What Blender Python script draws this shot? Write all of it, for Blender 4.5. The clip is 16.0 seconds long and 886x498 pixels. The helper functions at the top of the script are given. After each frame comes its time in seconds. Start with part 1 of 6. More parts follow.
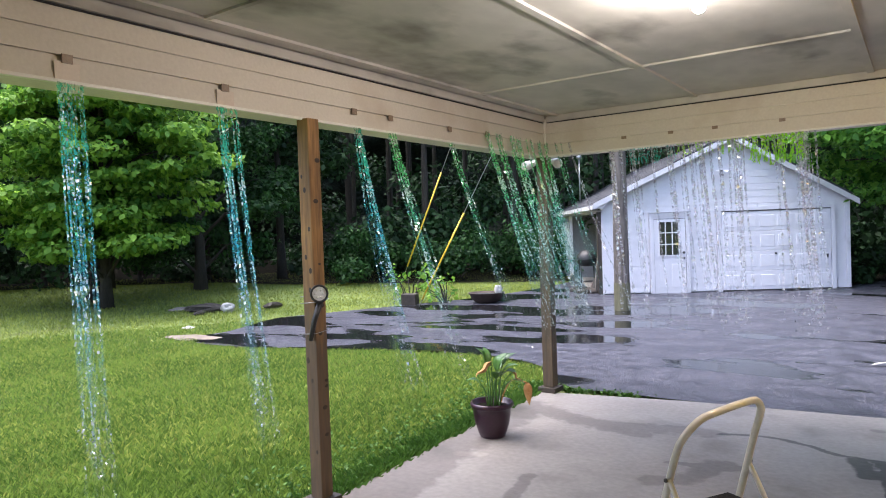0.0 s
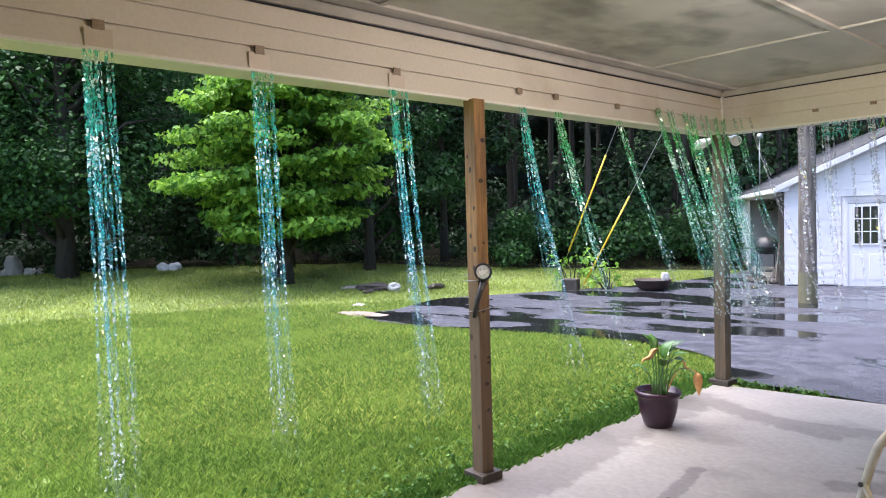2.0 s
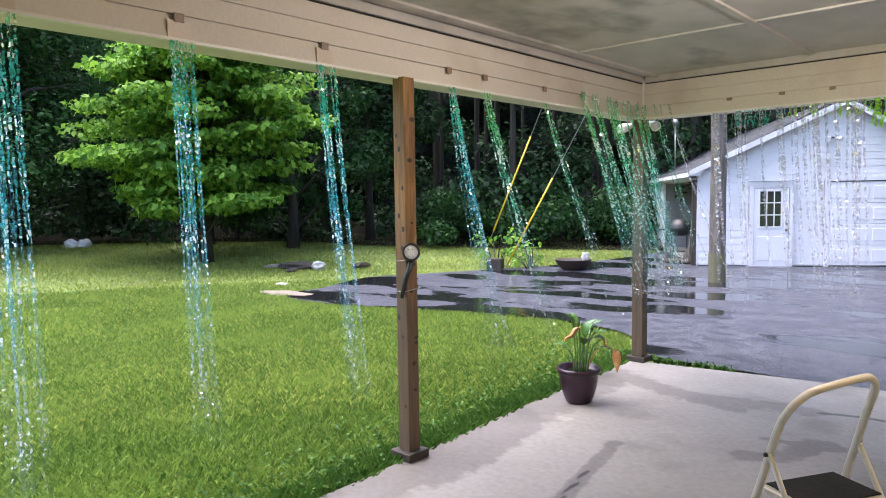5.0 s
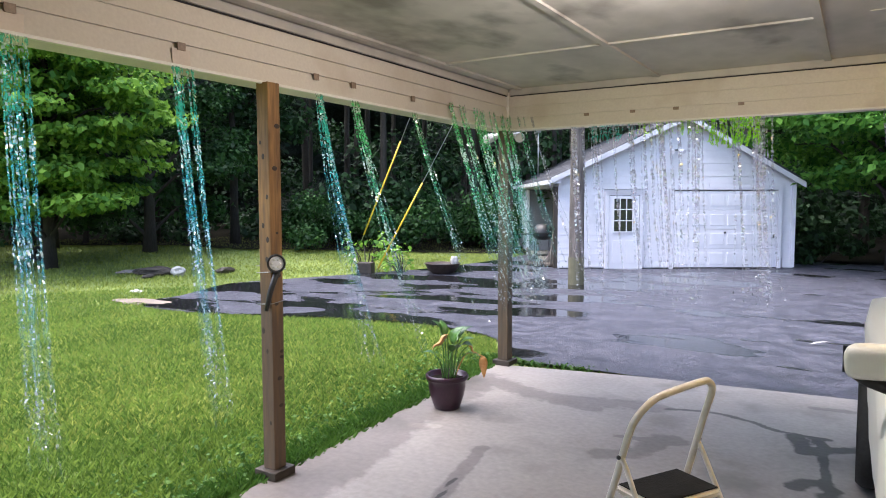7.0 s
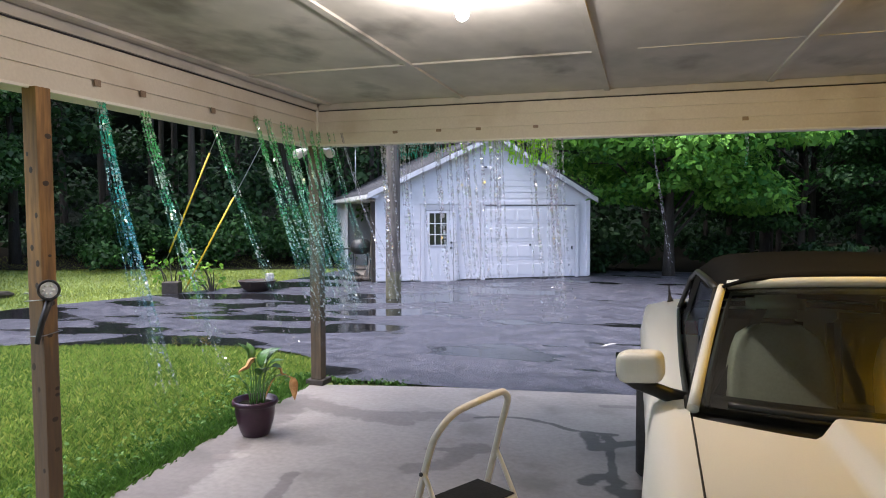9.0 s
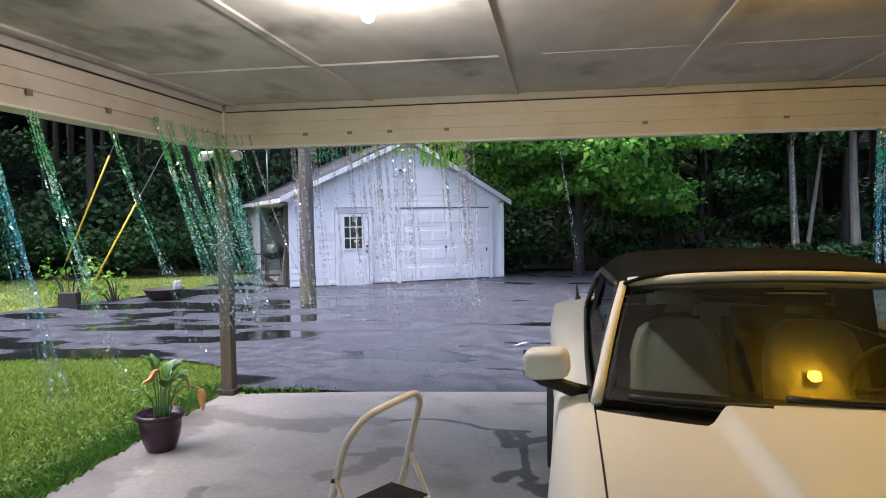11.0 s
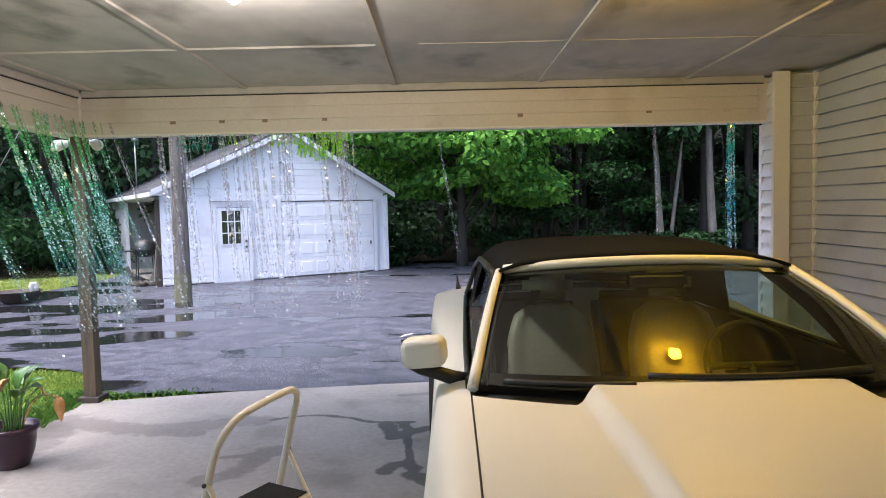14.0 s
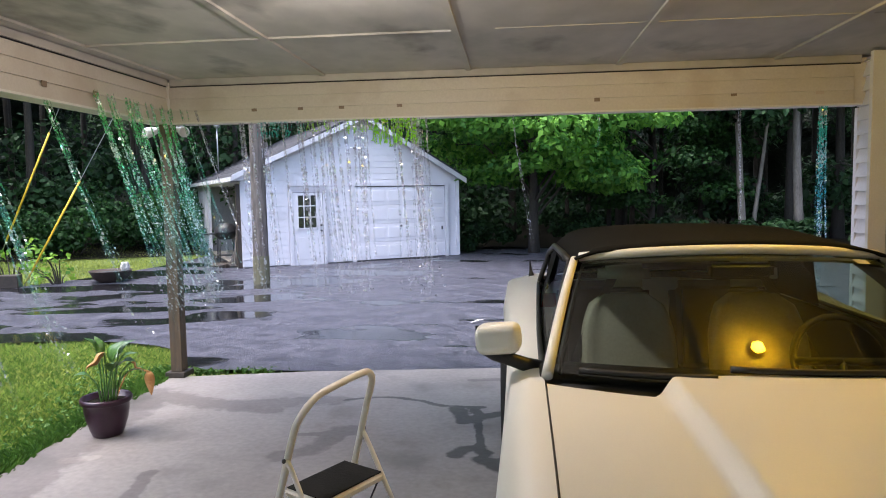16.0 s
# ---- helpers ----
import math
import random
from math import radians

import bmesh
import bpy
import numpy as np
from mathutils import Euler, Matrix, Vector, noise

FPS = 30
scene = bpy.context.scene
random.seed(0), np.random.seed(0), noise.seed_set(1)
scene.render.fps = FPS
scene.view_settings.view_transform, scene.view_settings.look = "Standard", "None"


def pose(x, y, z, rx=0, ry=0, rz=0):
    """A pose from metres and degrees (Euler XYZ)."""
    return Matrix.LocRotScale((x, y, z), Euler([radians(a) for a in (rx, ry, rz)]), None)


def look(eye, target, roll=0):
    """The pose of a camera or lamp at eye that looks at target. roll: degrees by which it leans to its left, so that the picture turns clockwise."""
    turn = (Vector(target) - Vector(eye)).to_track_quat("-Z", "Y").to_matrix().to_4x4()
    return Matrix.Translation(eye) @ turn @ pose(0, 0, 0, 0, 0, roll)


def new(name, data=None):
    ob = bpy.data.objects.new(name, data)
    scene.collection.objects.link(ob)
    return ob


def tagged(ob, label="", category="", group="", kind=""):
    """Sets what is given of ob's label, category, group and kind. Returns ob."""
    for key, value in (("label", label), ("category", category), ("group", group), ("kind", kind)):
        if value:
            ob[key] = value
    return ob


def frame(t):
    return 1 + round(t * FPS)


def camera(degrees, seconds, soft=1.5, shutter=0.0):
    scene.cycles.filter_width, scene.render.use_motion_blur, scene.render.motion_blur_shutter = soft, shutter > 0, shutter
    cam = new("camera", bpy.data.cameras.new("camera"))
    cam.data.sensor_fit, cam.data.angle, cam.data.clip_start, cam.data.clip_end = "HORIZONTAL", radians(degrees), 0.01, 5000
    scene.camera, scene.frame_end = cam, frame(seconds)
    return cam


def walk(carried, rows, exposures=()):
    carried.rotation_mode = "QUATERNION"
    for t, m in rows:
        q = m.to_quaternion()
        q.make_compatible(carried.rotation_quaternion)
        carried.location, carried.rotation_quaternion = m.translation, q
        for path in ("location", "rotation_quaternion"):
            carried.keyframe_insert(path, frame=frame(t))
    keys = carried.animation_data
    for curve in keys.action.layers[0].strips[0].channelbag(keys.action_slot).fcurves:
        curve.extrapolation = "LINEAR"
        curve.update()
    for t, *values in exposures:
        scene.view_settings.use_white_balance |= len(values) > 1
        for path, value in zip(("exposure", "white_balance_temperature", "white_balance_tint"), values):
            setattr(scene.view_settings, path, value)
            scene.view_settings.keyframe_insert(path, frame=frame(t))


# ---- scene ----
cam = camera(66.2, 16.0, soft=1.0)
METRES, EYE, TILT, LEAN, TURN = 1.0, 1.5, 0.0, 0.0, 0.0
PATH = [
    (0, (0.287, 0.112, 1.578), (-0.866, 1.746, 1.528), -2.0),
    (0.5, (0.301, 0.102, 1.56), (-0.879, 1.716, 1.502), -2.2),
    (1, (0.302, 0.105, 1.566), (-0.974, 1.643, 1.487), -1.8),
    (1.5, (0.292, 0.107, 1.564), (-1.119, 1.523, 1.481), -1.5),
    (2, (0.273, 0.097, 1.545), (-1.228, 1.416, 1.466), -1.6),
    (2.5, (0.262, 0.083, 1.556), (-1.307, 1.319, 1.467), -1.4),
    (3, (0.262, 0.083, 1.539), (-1.389, 1.208, 1.45), -1.2),
    (3.5, (0.215, 0.024, 1.555), (-1.416, 1.175, 1.443), -1.3),
    (4, (0.222, 0.036, 1.557), (-1.314, 1.31, 1.426), -1.0),
    (4.5, (0.221, 0.059, 1.564), (-1.196, 1.463, 1.417), -0.9),
    (4.7, (0.248, 0.075, 1.55), (-1.139, 1.508, 1.405), -0.9),
    (6.8, (0.245, 0.133, 1.609), (-0.827, 1.814, 1.451), 0.1),
    (7, (0.243, 0.127, 1.601), (-0.8, 1.827, 1.458), -0.1),
    (7.5, (0.251, 0.157, 1.625), (-0.687, 1.918, 1.495), 0.1),
    (8, (0.265, 0.159, 1.626), (-0.581, 1.968, 1.512), 0.1),
    (8.5, (0.281, 0.171, 1.625), (-0.412, 2.044, 1.519), 0.2),
    (9, (0.305, 0.198, 1.623), (-0.263, 2.113, 1.519), -0.2),
    (11.5, (0.34, 0.216, 1.615), (0.101, 2.199, 1.514), -0.5),
    (12, (0.347, 0.229, 1.611), (0.219, 2.222, 1.504), -0.2),
    (12.5, (0.347, 0.225, 1.615), (0.258, 2.22, 1.505), -0.5),
    (13, (0.354, 0.236, 1.609), (0.305, 2.232, 1.497), -0.7),
    (13.5, (0.356, 0.238, 1.606), (0.337, 2.234, 1.492), -0.6),
    (14, (0.368, 0.241, 1.603), (0.371, 2.237, 1.48), -1.3),
    (14.5, (0.369, 0.24, 1.602), (0.392, 2.236, 1.475), -1.1),
    (15, (0.363, 0.221, 1.613), (0.367, 2.216, 1.477), -0.7),
    (15.5, (0.343, 0.233, 1.61), (0.19, 2.221, 1.458), -0.5),
    (16, (0.35, 0.239, 1.606), (0.146, 2.222, 1.445), -1.0),
]
walk(cam, [(t, look(eye, target, roll)) for t, eye, target, roll in PATH], exposures=[(t, stops, 6100, 14) for t, stops in ((0.0, 2.22), (2.0, 2.52), (3.0, 2.56), (4.0, 2.36), (4.6, 2.38), (7.5, 2.26), (9.0, 1.98), (12.0, 2.02), (13.0, 2.12), (13.5, 2.34), (15.0, 2.32), (16.0, 2.16))])

# ---- world and light ----
world = bpy.data.worlds.new("world")
scene.world = world
world.use_nodes = True
wn = world.node_tree.nodes
sky = wn.new("ShaderNodeTexSky")
sky.sky_type = "NISHITA"
sky.sun_disc = False
sky.sun_elevation = radians(73)
sky.sun_rotation = radians(-113)
sky.dust_density = 4.0
wn["Background"].inputs["Strength"].default_value = 0.13
world.node_tree.links.new(sky.outputs["Color"], wn["Background"].inputs["Color"])
sun = new("sun", bpy.data.lights.new("sun", "SUN"))
sun.data.energy, sun.data.angle, sun.data.color = 1.3, radians(70), (1.0, 0.97, 0.93)
sun.matrix_world = look((-7, -3, 26), (0, 0, 0))


def bulb_light(name, x, y, z, colour, watts):
    """The light of one of the two bare bulbs on the ceiling."""
    lamp = new(name, bpy.data.lights.new(name, "POINT"))
    lamp.data.energy, lamp.data.color, lamp.data.shadow_soft_size = watts, colour, 0.045
    lamp.location = (x, y, z)


LAMP_W, LAMP_Y = (-0.47, 3.12), (1.60, 3.08)
bulb_light("bulb_light_white", *LAMP_W, 2.42, (1.0, 0.92, 0.86), 13)
bulb_light("bulb_light_yellow", *LAMP_Y, 2.535, (1.0, 0.54, 0.004), 5.8)


# ---- materials ----
def node_mat(name):
    m = bpy.data.materials.new(name)
    m.use_nodes = True
    nt = m.node_tree
    return m, nt, nt.nodes["Principled BSDF"]


def surf(name, c1, c2, big=1.0, small=30.0, rough=0.6, bump=0.15, metal=0.0, c3=None, spread=0.5,
         stretch=(1, 1, 1), rough2=None, coat=0.0, vary=0.0, depth=0.01, local=False, spec=None):
    """Two colours mixed by a large and a small noise, with relief; c3 adds stains with a shape of their own."""
    m, nt, bs = node_mat(name)
    N, L = nt.nodes.new, nt.links.new
    if local:
        pos = N("ShaderNodeTexCoord").outputs["Object"]
    else:
        pos = N("ShaderNodeNewGeometry").outputs["Position"]
    mp = N("ShaderNodeMapping")
    mp.inputs["Scale"].default_value = stretch
    L(pos, mp.inputs["Vector"])
    n1, n2 = N("ShaderNodeTexNoise"), N("ShaderNodeTexNoise")
    n1.inputs["Scale"].default_value, n2.inputs["Scale"].default_value = big, small
    n1.inputs["Detail"].default_value, n2.inputs["Detail"].default_value = 5, 4
    L(mp.outputs[0], n1.inputs["Vector"]), L(mp.outputs[0], n2.inputs["Vector"])
    mixf = N("ShaderNodeMix")
    mixf.inputs[0].default_value = spread
    L(n1.outputs[0], mixf.inputs[2]), L(n2.outputs[0], mixf.inputs[3])
    ramp = N("ShaderNodeValToRGB")
    ramp.color_ramp.elements[0].position, ramp.color_ramp.elements[1].position = 0.32, 0.68
    ramp.color_ramp.elements[0].color, ramp.color_ramp.elements[1].color = (*c1, 1), (*c2, 1)
    L(mixf.outputs[0], ramp.inputs[0])
    col = ramp.outputs[0]
    if c3:
        n3 = N("ShaderNodeTexNoise")
        n3.inputs["Scale"].default_value, n3.inputs["Detail"].default_value = big * 2.3, 8
        L(mp.outputs[0], n3.inputs["Vector"])
        r3 = N("ShaderNodeValToRGB")
        r3.color_ramp.elements[0].position, r3.color_ramp.elements[1].position = 0.56, 0.72
        L(n3.outputs[0], r3.inputs[0])
        mx = N("ShaderNodeMix")
        mx.data_type = "RGBA"
        L(r3.outputs[0], mx.inputs[0]), L(col, mx.inputs[6])
        mx.inputs[7].default_value = (*c3, 1)
        col = mx.outputs[2]
    if vary:
        oi, hs = N("ShaderNodeObjectInfo"), N("ShaderNodeHueSaturation")
        mr = N("ShaderNodeMapRange")
        mr.inputs[3].default_value, mr.inputs[4].default_value = 1 - vary, 1 + vary
        L(oi.outputs["Random"], mr.inputs[0]), L(mr.outputs[0], hs.inputs["Value"]), L(col, hs.inputs["Color"])
        col = hs.outputs[0]
    L(col, bs.inputs["Base Color"])
    bs.inputs["Roughness"].default_value = rough
    if rough2 is not None:
        rr = N("ShaderNodeMapRange")
        rr.inputs[1].default_value, rr.inputs[2].default_value = 0.35, 0.65
        rr.inputs[3].default_value, rr.inputs[4].default_value = rough, rough2
        L(n1.outputs[0], rr.inputs[0]), L(rr.outputs[0], bs.inputs["Roughness"])
    bs.inputs["Metallic"].default_value = metal
    bs.inputs["Coat Weight"].default_value = coat
    bs.inputs["Coat Roughness"].default_value = 0.16
    if spec is not None:
        bs.inputs["Specular IOR Level"].default_value = spec
    if bump:
        bp = N("ShaderNodeBump")
        bp.inputs["Strength"].default_value, bp.inputs["Distance"].default_value = bump, depth
        L(n2.outputs[0], bp.inputs["Height"]), L(bp.outputs[0], bs.inputs["Normal"])
    return m


def leaf_mat(name, c1, c2, scale=1.5, through_light=0.35):
    """Leaves: two greens by clump and by leaf, with light coming through."""
    m, nt, bs = node_mat(name)
    N, L = nt.nodes.new, nt.links.new
    geo = N("ShaderNodeNewGeometry")
    n1 = N("ShaderNodeTexNoise")
    n1.inputs["Scale"].default_value = scale
    L(geo.outputs["Position"], n1.inputs["Vector"])
    mixf = N("ShaderNodeMix")
    mixf.inputs[0].default_value = 0.45
    L(n1.outputs[0], mixf.inputs[2]), L(geo.outputs["Random Per Island"], mixf.inputs[3])
    ramp = N("ShaderNodeValToRGB")
    ramp.color_ramp.elements[0].position, ramp.color_ramp.elements[1].position = 0.3, 0.75
    ramp.color_ramp.elements[0].color, ramp.color_ramp.elements[1].color = (*c1, 1), (*c2, 1)
    L(mixf.outputs[0], ramp.inputs[0])
    L(ramp.outputs[0], bs.inputs["Base Color"])
    bs.inputs["Roughness"].default_value = 0.55
    bs.inputs["Specular IOR Level"].default_value = 0.22
    tr = N("ShaderNodeBsdfTranslucent")
    L(ramp.outputs[0], tr.inputs["Color"])
    ms = N("ShaderNodeMixShader")
    ms.inputs[0].default_value = through_light
    L(bs.outputs[0], ms.inputs[1]), L(tr.outputs[0], ms.inputs[2])
    L(ms.outputs[0], nt.nodes["Material Output"].inputs["Surface"])
    return m


def glow(name, colour, strength):
    m, nt, bs = node_mat(name)
    bs.inputs["Emission Color"].default_value = (*colour, 1)
    bs.inputs["Emission Strength"].default_value = strength
    return m


def glass_mat(name, tint=(1, 1, 1), clear=0.9, rough=0.02):
    """A thin pane: mostly see-through, with an even gloss."""
    m, nt, bs = node_mat(name)
    N, L = nt.nodes.new, nt.links.new
    tr, gl, ms = N("ShaderNodeBsdfTransparent"), N("ShaderNodeBsdfGlossy"), N("ShaderNodeMixShader")
    tr.inputs["Color"].default_value = (*[clear * t for t in tint], 1)
    gl.inputs["Roughness"].default_value = rough
    ms.inputs[0].default_value = 0.13
    L(tr.outputs[0], ms.inputs[1]), L(gl.outputs[0], ms.inputs[2])
    L(ms.outputs[0], nt.nodes["Material Output"].inputs["Surface"])
    return m


M = {}
M["vinyl"] = surf("cream_vinyl_siding", (0.60, 0.54, 0.45), (0.70, 0.64, 0.54), 0.8, 60, 0.42, 0.05, c3=(0.55, 0.47, 0.37))
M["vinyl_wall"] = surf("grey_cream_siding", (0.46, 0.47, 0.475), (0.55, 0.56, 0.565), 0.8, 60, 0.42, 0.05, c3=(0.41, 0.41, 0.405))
M["trim"] = surf("white_trim", (0.72, 0.68, 0.60), (0.80, 0.77, 0.70), 1.5, 80, 0.4, 0.05)
M["ceiling"] = surf("mildewed_ceiling_board", (0.34, 0.32, 0.275), (0.58, 0.54, 0.475), 0.9, 5, 0.7, 0.06,
                    c3=(0.20, 0.185, 0.155), spread=0.4, stretch=(1, 0.6, 1))
M["concrete"] = surf("concrete_slab", (0.185, 0.166, 0.150), (0.325, 0.296, 0.274), 0.7, 25, 0.58, 0.12,
                     c3=(0.15, 0.136, 0.12), rough2=0.36, spread=0.35, spec=0.35)
M["wood_grey"] = surf("weathered_post_wood", (0.045, 0.032, 0.021), (0.135, 0.092, 0.052), 2.5, 9, 0.75, 0.4, stretch=(6, 6, 0.6), c3=(0.085, 0.074, 0.062))


def grey_foot(m, z0, z1, grey):
    """Mixes the lower length of a post towards grey, up to a ragged line."""
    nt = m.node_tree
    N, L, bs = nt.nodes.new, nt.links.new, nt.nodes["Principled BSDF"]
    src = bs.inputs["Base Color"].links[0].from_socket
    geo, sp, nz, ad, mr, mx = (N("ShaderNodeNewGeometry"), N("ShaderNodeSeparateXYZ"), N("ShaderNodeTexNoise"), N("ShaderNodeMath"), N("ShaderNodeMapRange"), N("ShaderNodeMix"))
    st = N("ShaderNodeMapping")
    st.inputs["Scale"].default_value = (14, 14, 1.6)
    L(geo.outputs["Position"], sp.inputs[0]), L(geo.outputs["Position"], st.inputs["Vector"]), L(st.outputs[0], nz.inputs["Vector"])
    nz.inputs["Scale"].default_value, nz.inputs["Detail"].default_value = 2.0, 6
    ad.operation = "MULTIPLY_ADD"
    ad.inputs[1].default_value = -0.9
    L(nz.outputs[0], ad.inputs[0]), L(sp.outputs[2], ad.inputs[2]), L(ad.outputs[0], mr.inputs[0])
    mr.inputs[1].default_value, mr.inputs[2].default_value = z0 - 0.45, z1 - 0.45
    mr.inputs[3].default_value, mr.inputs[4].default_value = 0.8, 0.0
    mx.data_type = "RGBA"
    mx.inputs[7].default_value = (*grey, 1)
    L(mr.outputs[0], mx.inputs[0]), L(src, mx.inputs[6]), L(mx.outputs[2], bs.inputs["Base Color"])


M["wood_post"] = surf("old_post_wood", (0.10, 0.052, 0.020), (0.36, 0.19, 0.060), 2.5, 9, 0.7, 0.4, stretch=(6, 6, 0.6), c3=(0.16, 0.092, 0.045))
grey_foot(M["wood_post"], 0.9, 1.45, (0.075, 0.056, 0.040))
M["knot"] = surf("wood_knot", (0.018, 0.010, 0.006), (0.05, 0.028, 0.015), 20, 60, 0.6, 0.2)
M["dark_wood"] = surf("dark_wet_wood", (0.022, 0.016, 0.012), (0.055, 0.041, 0.030), 3, 20, 0.6, 0.3)
M["pole_wood"] = surf("weathered_pole", (0.035, 0.030, 0.026), (0.20, 0.172, 0.15), 2, 5, 0.8, 0.5, stretch=(5, 5, 0.7))
M["white_paint"] = surf("white_painted_boards", (0.62, 0.60, 0.63), (0.74, 0.72, 0.75), 0.6, 40, 0.5, 0.06, c3=(0.55, 0.53, 0.55))
M["white_door"] = surf("white_door_paint", (0.66, 0.64, 0.67), (0.76, 0.74, 0.77), 1, 50, 0.4, 0.02)
M["peeling"] = surf("peeling_paint", (0.45, 0.45, 0.46), (0.78, 0.78, 0.80), 3, 12, 0.7, 0.2, c3=(0.12, 0.10, 0.09))
# white bay boards toned grey, with the bay's inner shade in the colour
M["bay_wall"] = surf("shade_grey_boards", (0.16, 0.16, 0.165), (0.26, 0.262, 0.268), 1, 30, 0.7, 0.1)
M["shingle"] = surf("grey_shingle", (0.045, 0.046, 0.052), (0.085, 0.087, 0.095), 1, 60, 0.95, 0.6, vary=0.2, spec=0.1)
M["dark"] = surf("dark_void", (0.012, 0.012, 0.013), (0.025, 0.024, 0.023), 2, 30, 0.8, 0.0)
M["metal_dark"] = surf("dark_metal", (0.02, 0.02, 0.022), (0.05, 0.05, 0.05), 3, 50, 0.45, 0.1, metal=0.4)
M["bark"] = surf("bark", (0.018, 0.015, 0.012), (0.050, 0.042, 0.034), 2, 12, 0.9, 0.6, stretch=(4, 4, 0.8), depth=0.03)
M["bark_pale"] = surf("pale_bark", (0.10, 0.088, 0.072), (0.24, 0.21, 0.18), 2, 12, 0.9, 0.5, stretch=(4, 4, 0.8), depth=0.03)
# litter and compost; toned near black to carry the shade of the woods
M["soil"] = surf("wet_soil_shade_tone", (0.006, 0.006, 0.0045), (0.017, 0.015, 0.010), 0.8, 20, 0.95, 0.5, depth=0.03, spec=0.05)
M["leaf_bright"] = leaf_mat("bright_leaves", (0.062, 0.170, 0.022), (0.27, 0.46, 0.058), 1.1, 0.44)
M["leaf_tier"] = leaf_mat("tiered_leaves", (0.034, 0.135, 0.022), (0.20, 0.43, 0.062), 0.8, 0.42)
M["leaf_mid"] = leaf_mat("mid_leaves", (0.013, 0.043, 0.013), (0.050, 0.128, 0.031), 0.9, 0.35)
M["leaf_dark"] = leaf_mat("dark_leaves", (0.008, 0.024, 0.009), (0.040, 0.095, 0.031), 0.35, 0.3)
M["grass"] = leaf_mat("grass_blades", (0.075, 0.145, 0.024), (0.255, 0.365, 0.070), 0.9, 0.42)
M["grass_far"] = leaf_mat("field_grass_blades", (0.14, 0.195, 0.040), (0.41, 0.46, 0.105), 0.5, 0.42)
M["grass_deep"] = leaf_mat("deep_grass", (0.035, 0.095, 0.014), (0.10, 0.20, 0.034), 3, 0.35)
M["turf"] = surf("turf", (0.09, 0.13, 0.030), (0.20, 0.255, 0.06), 0.5, 30, 0.9, 0.5, c3=(0.10, 0.10, 0.035), depth=0.03)

M["dark_glass"] = surf("dark_window_glass", (0.010, 0.011, 0.013), (0.02, 0.022, 0.026), 3, 20, 0.06, 0.0)
M["galv"] = surf("galvanised_steel", (0.30, 0.31, 0.32), (0.45, 0.46, 0.47), 3, 60, 0.45, 0.05, metal=0.8)
M["pole_foot"] = surf("damp_pole_foot", (0.09, 0.085, 0.05), (0.16, 0.15, 0.09), 3, 12, 0.7, 0.4, stretch=(4, 4, 0.7))
M["yellow"] = surf("yellow_plastic", (0.62, 0.42, 0.02), (0.78, 0.56, 0.04), 2, 30, 0.45, 0.03)
M["stone"] = surf("pale_stone", (0.26, 0.25, 0.24), (0.45, 0.44, 0.42), 4, 30, 0.8, 0.3)
M["sand"] = surf("sandy_soil", (0.15, 0.12, 0.09), (0.23, 0.19, 0.15), 3, 40, 0.9, 0.3)
M["rust"] = surf("rusty_steel", (0.018, 0.012, 0.010), (0.05, 0.03, 0.022), 4, 30, 0.7, 0.3)
M["pinkish"] = surf("faded_red_paint", (0.45, 0.20, 0.17), (0.60, 0.33, 0.28), 4, 30, 0.6, 0.1)
M["shade_backdrop"] = surf("far_forest_shade", (0.003, 0.006, 0.003), (0.013, 0.024, 0.010), 0.6, 3.0, 0.9, 0.9, depth=0.4)

M["car_paint"] = surf("cream_car_paint", (0.77, 0.752, 0.690), (0.81, 0.792, 0.730), 0.7, 200, 0.48, 0.0)
M["car_black"] = surf("black_car_plastic", (0.012, 0.012, 0.013), (0.03, 0.03, 0.03), 4, 90, 0.5, 0.08)
M["soft_top"] = surf("black_canvas", (0.0045, 0.0045, 0.005), (0.012, 0.0118, 0.012), 3, 220, 0.95, 0.25, spec=0.15)
M["tyre"] = surf("tyre_rubber", (0.010, 0.010, 0.010), (0.025, 0.025, 0.024), 6, 60, 0.8, 0.2)
M["alloy"] = surf("alloy", (0.35, 0.35, 0.36), (0.50, 0.50, 0.51), 4, 60, 0.3, 0.03, metal=0.9)
M["leather"] = surf("cream_leather", (0.36, 0.34, 0.29), (0.46, 0.43, 0.37), 3, 70, 0.5, 0.1)
# darker copy of the seat leather, cabin shade put into its colour
M["leather_shaded"] = surf("shaded_leather", (0.05, 0.048, 0.044), (0.09, 0.086, 0.078), 3, 70, 0.5, 0.1)
M["red_lens"] = surf("red_lens", (0.25, 0.01, 0.01), (0.35, 0.02, 0.02), 3, 30, 0.15, 0.0)
M["lamp_lens"] = surf("white_lamp_lens", (0.80, 0.79, 0.80), (0.90, 0.89, 0.90), 40, 90, 0.2, 0.0)
M["clear_lens"] = surf("clear_lens", (0.5, 0.5, 0.52), (0.7, 0.7, 0.72), 5, 40, 0.1, 0.0)
M["cream_tube"] = surf("cream_enamel", (0.66, 0.60, 0.50), (0.74, 0.68, 0.58), 4, 60, 0.35, 0.05, c3=(0.54, 0.47, 0.38), coat=0.2)
M["tread"] = surf("black_ribbed_rubber", (0.007, 0.007, 0.007), (0.018, 0.0175, 0.017), 8, 120, 0.8, 0.3, spec=0.2)
M["pot"] = surf("plum_plastic", (0.018, 0.0045, 0.012), (0.034, 0.008, 0.022), 6, 60, 0.35, 0.04)
M["leaf_pot"] = surf("peace_lily_leaf", (0.03, 0.095, 0.018), (0.10, 0.22, 0.045), 9, 60, 0.35, 0.1)
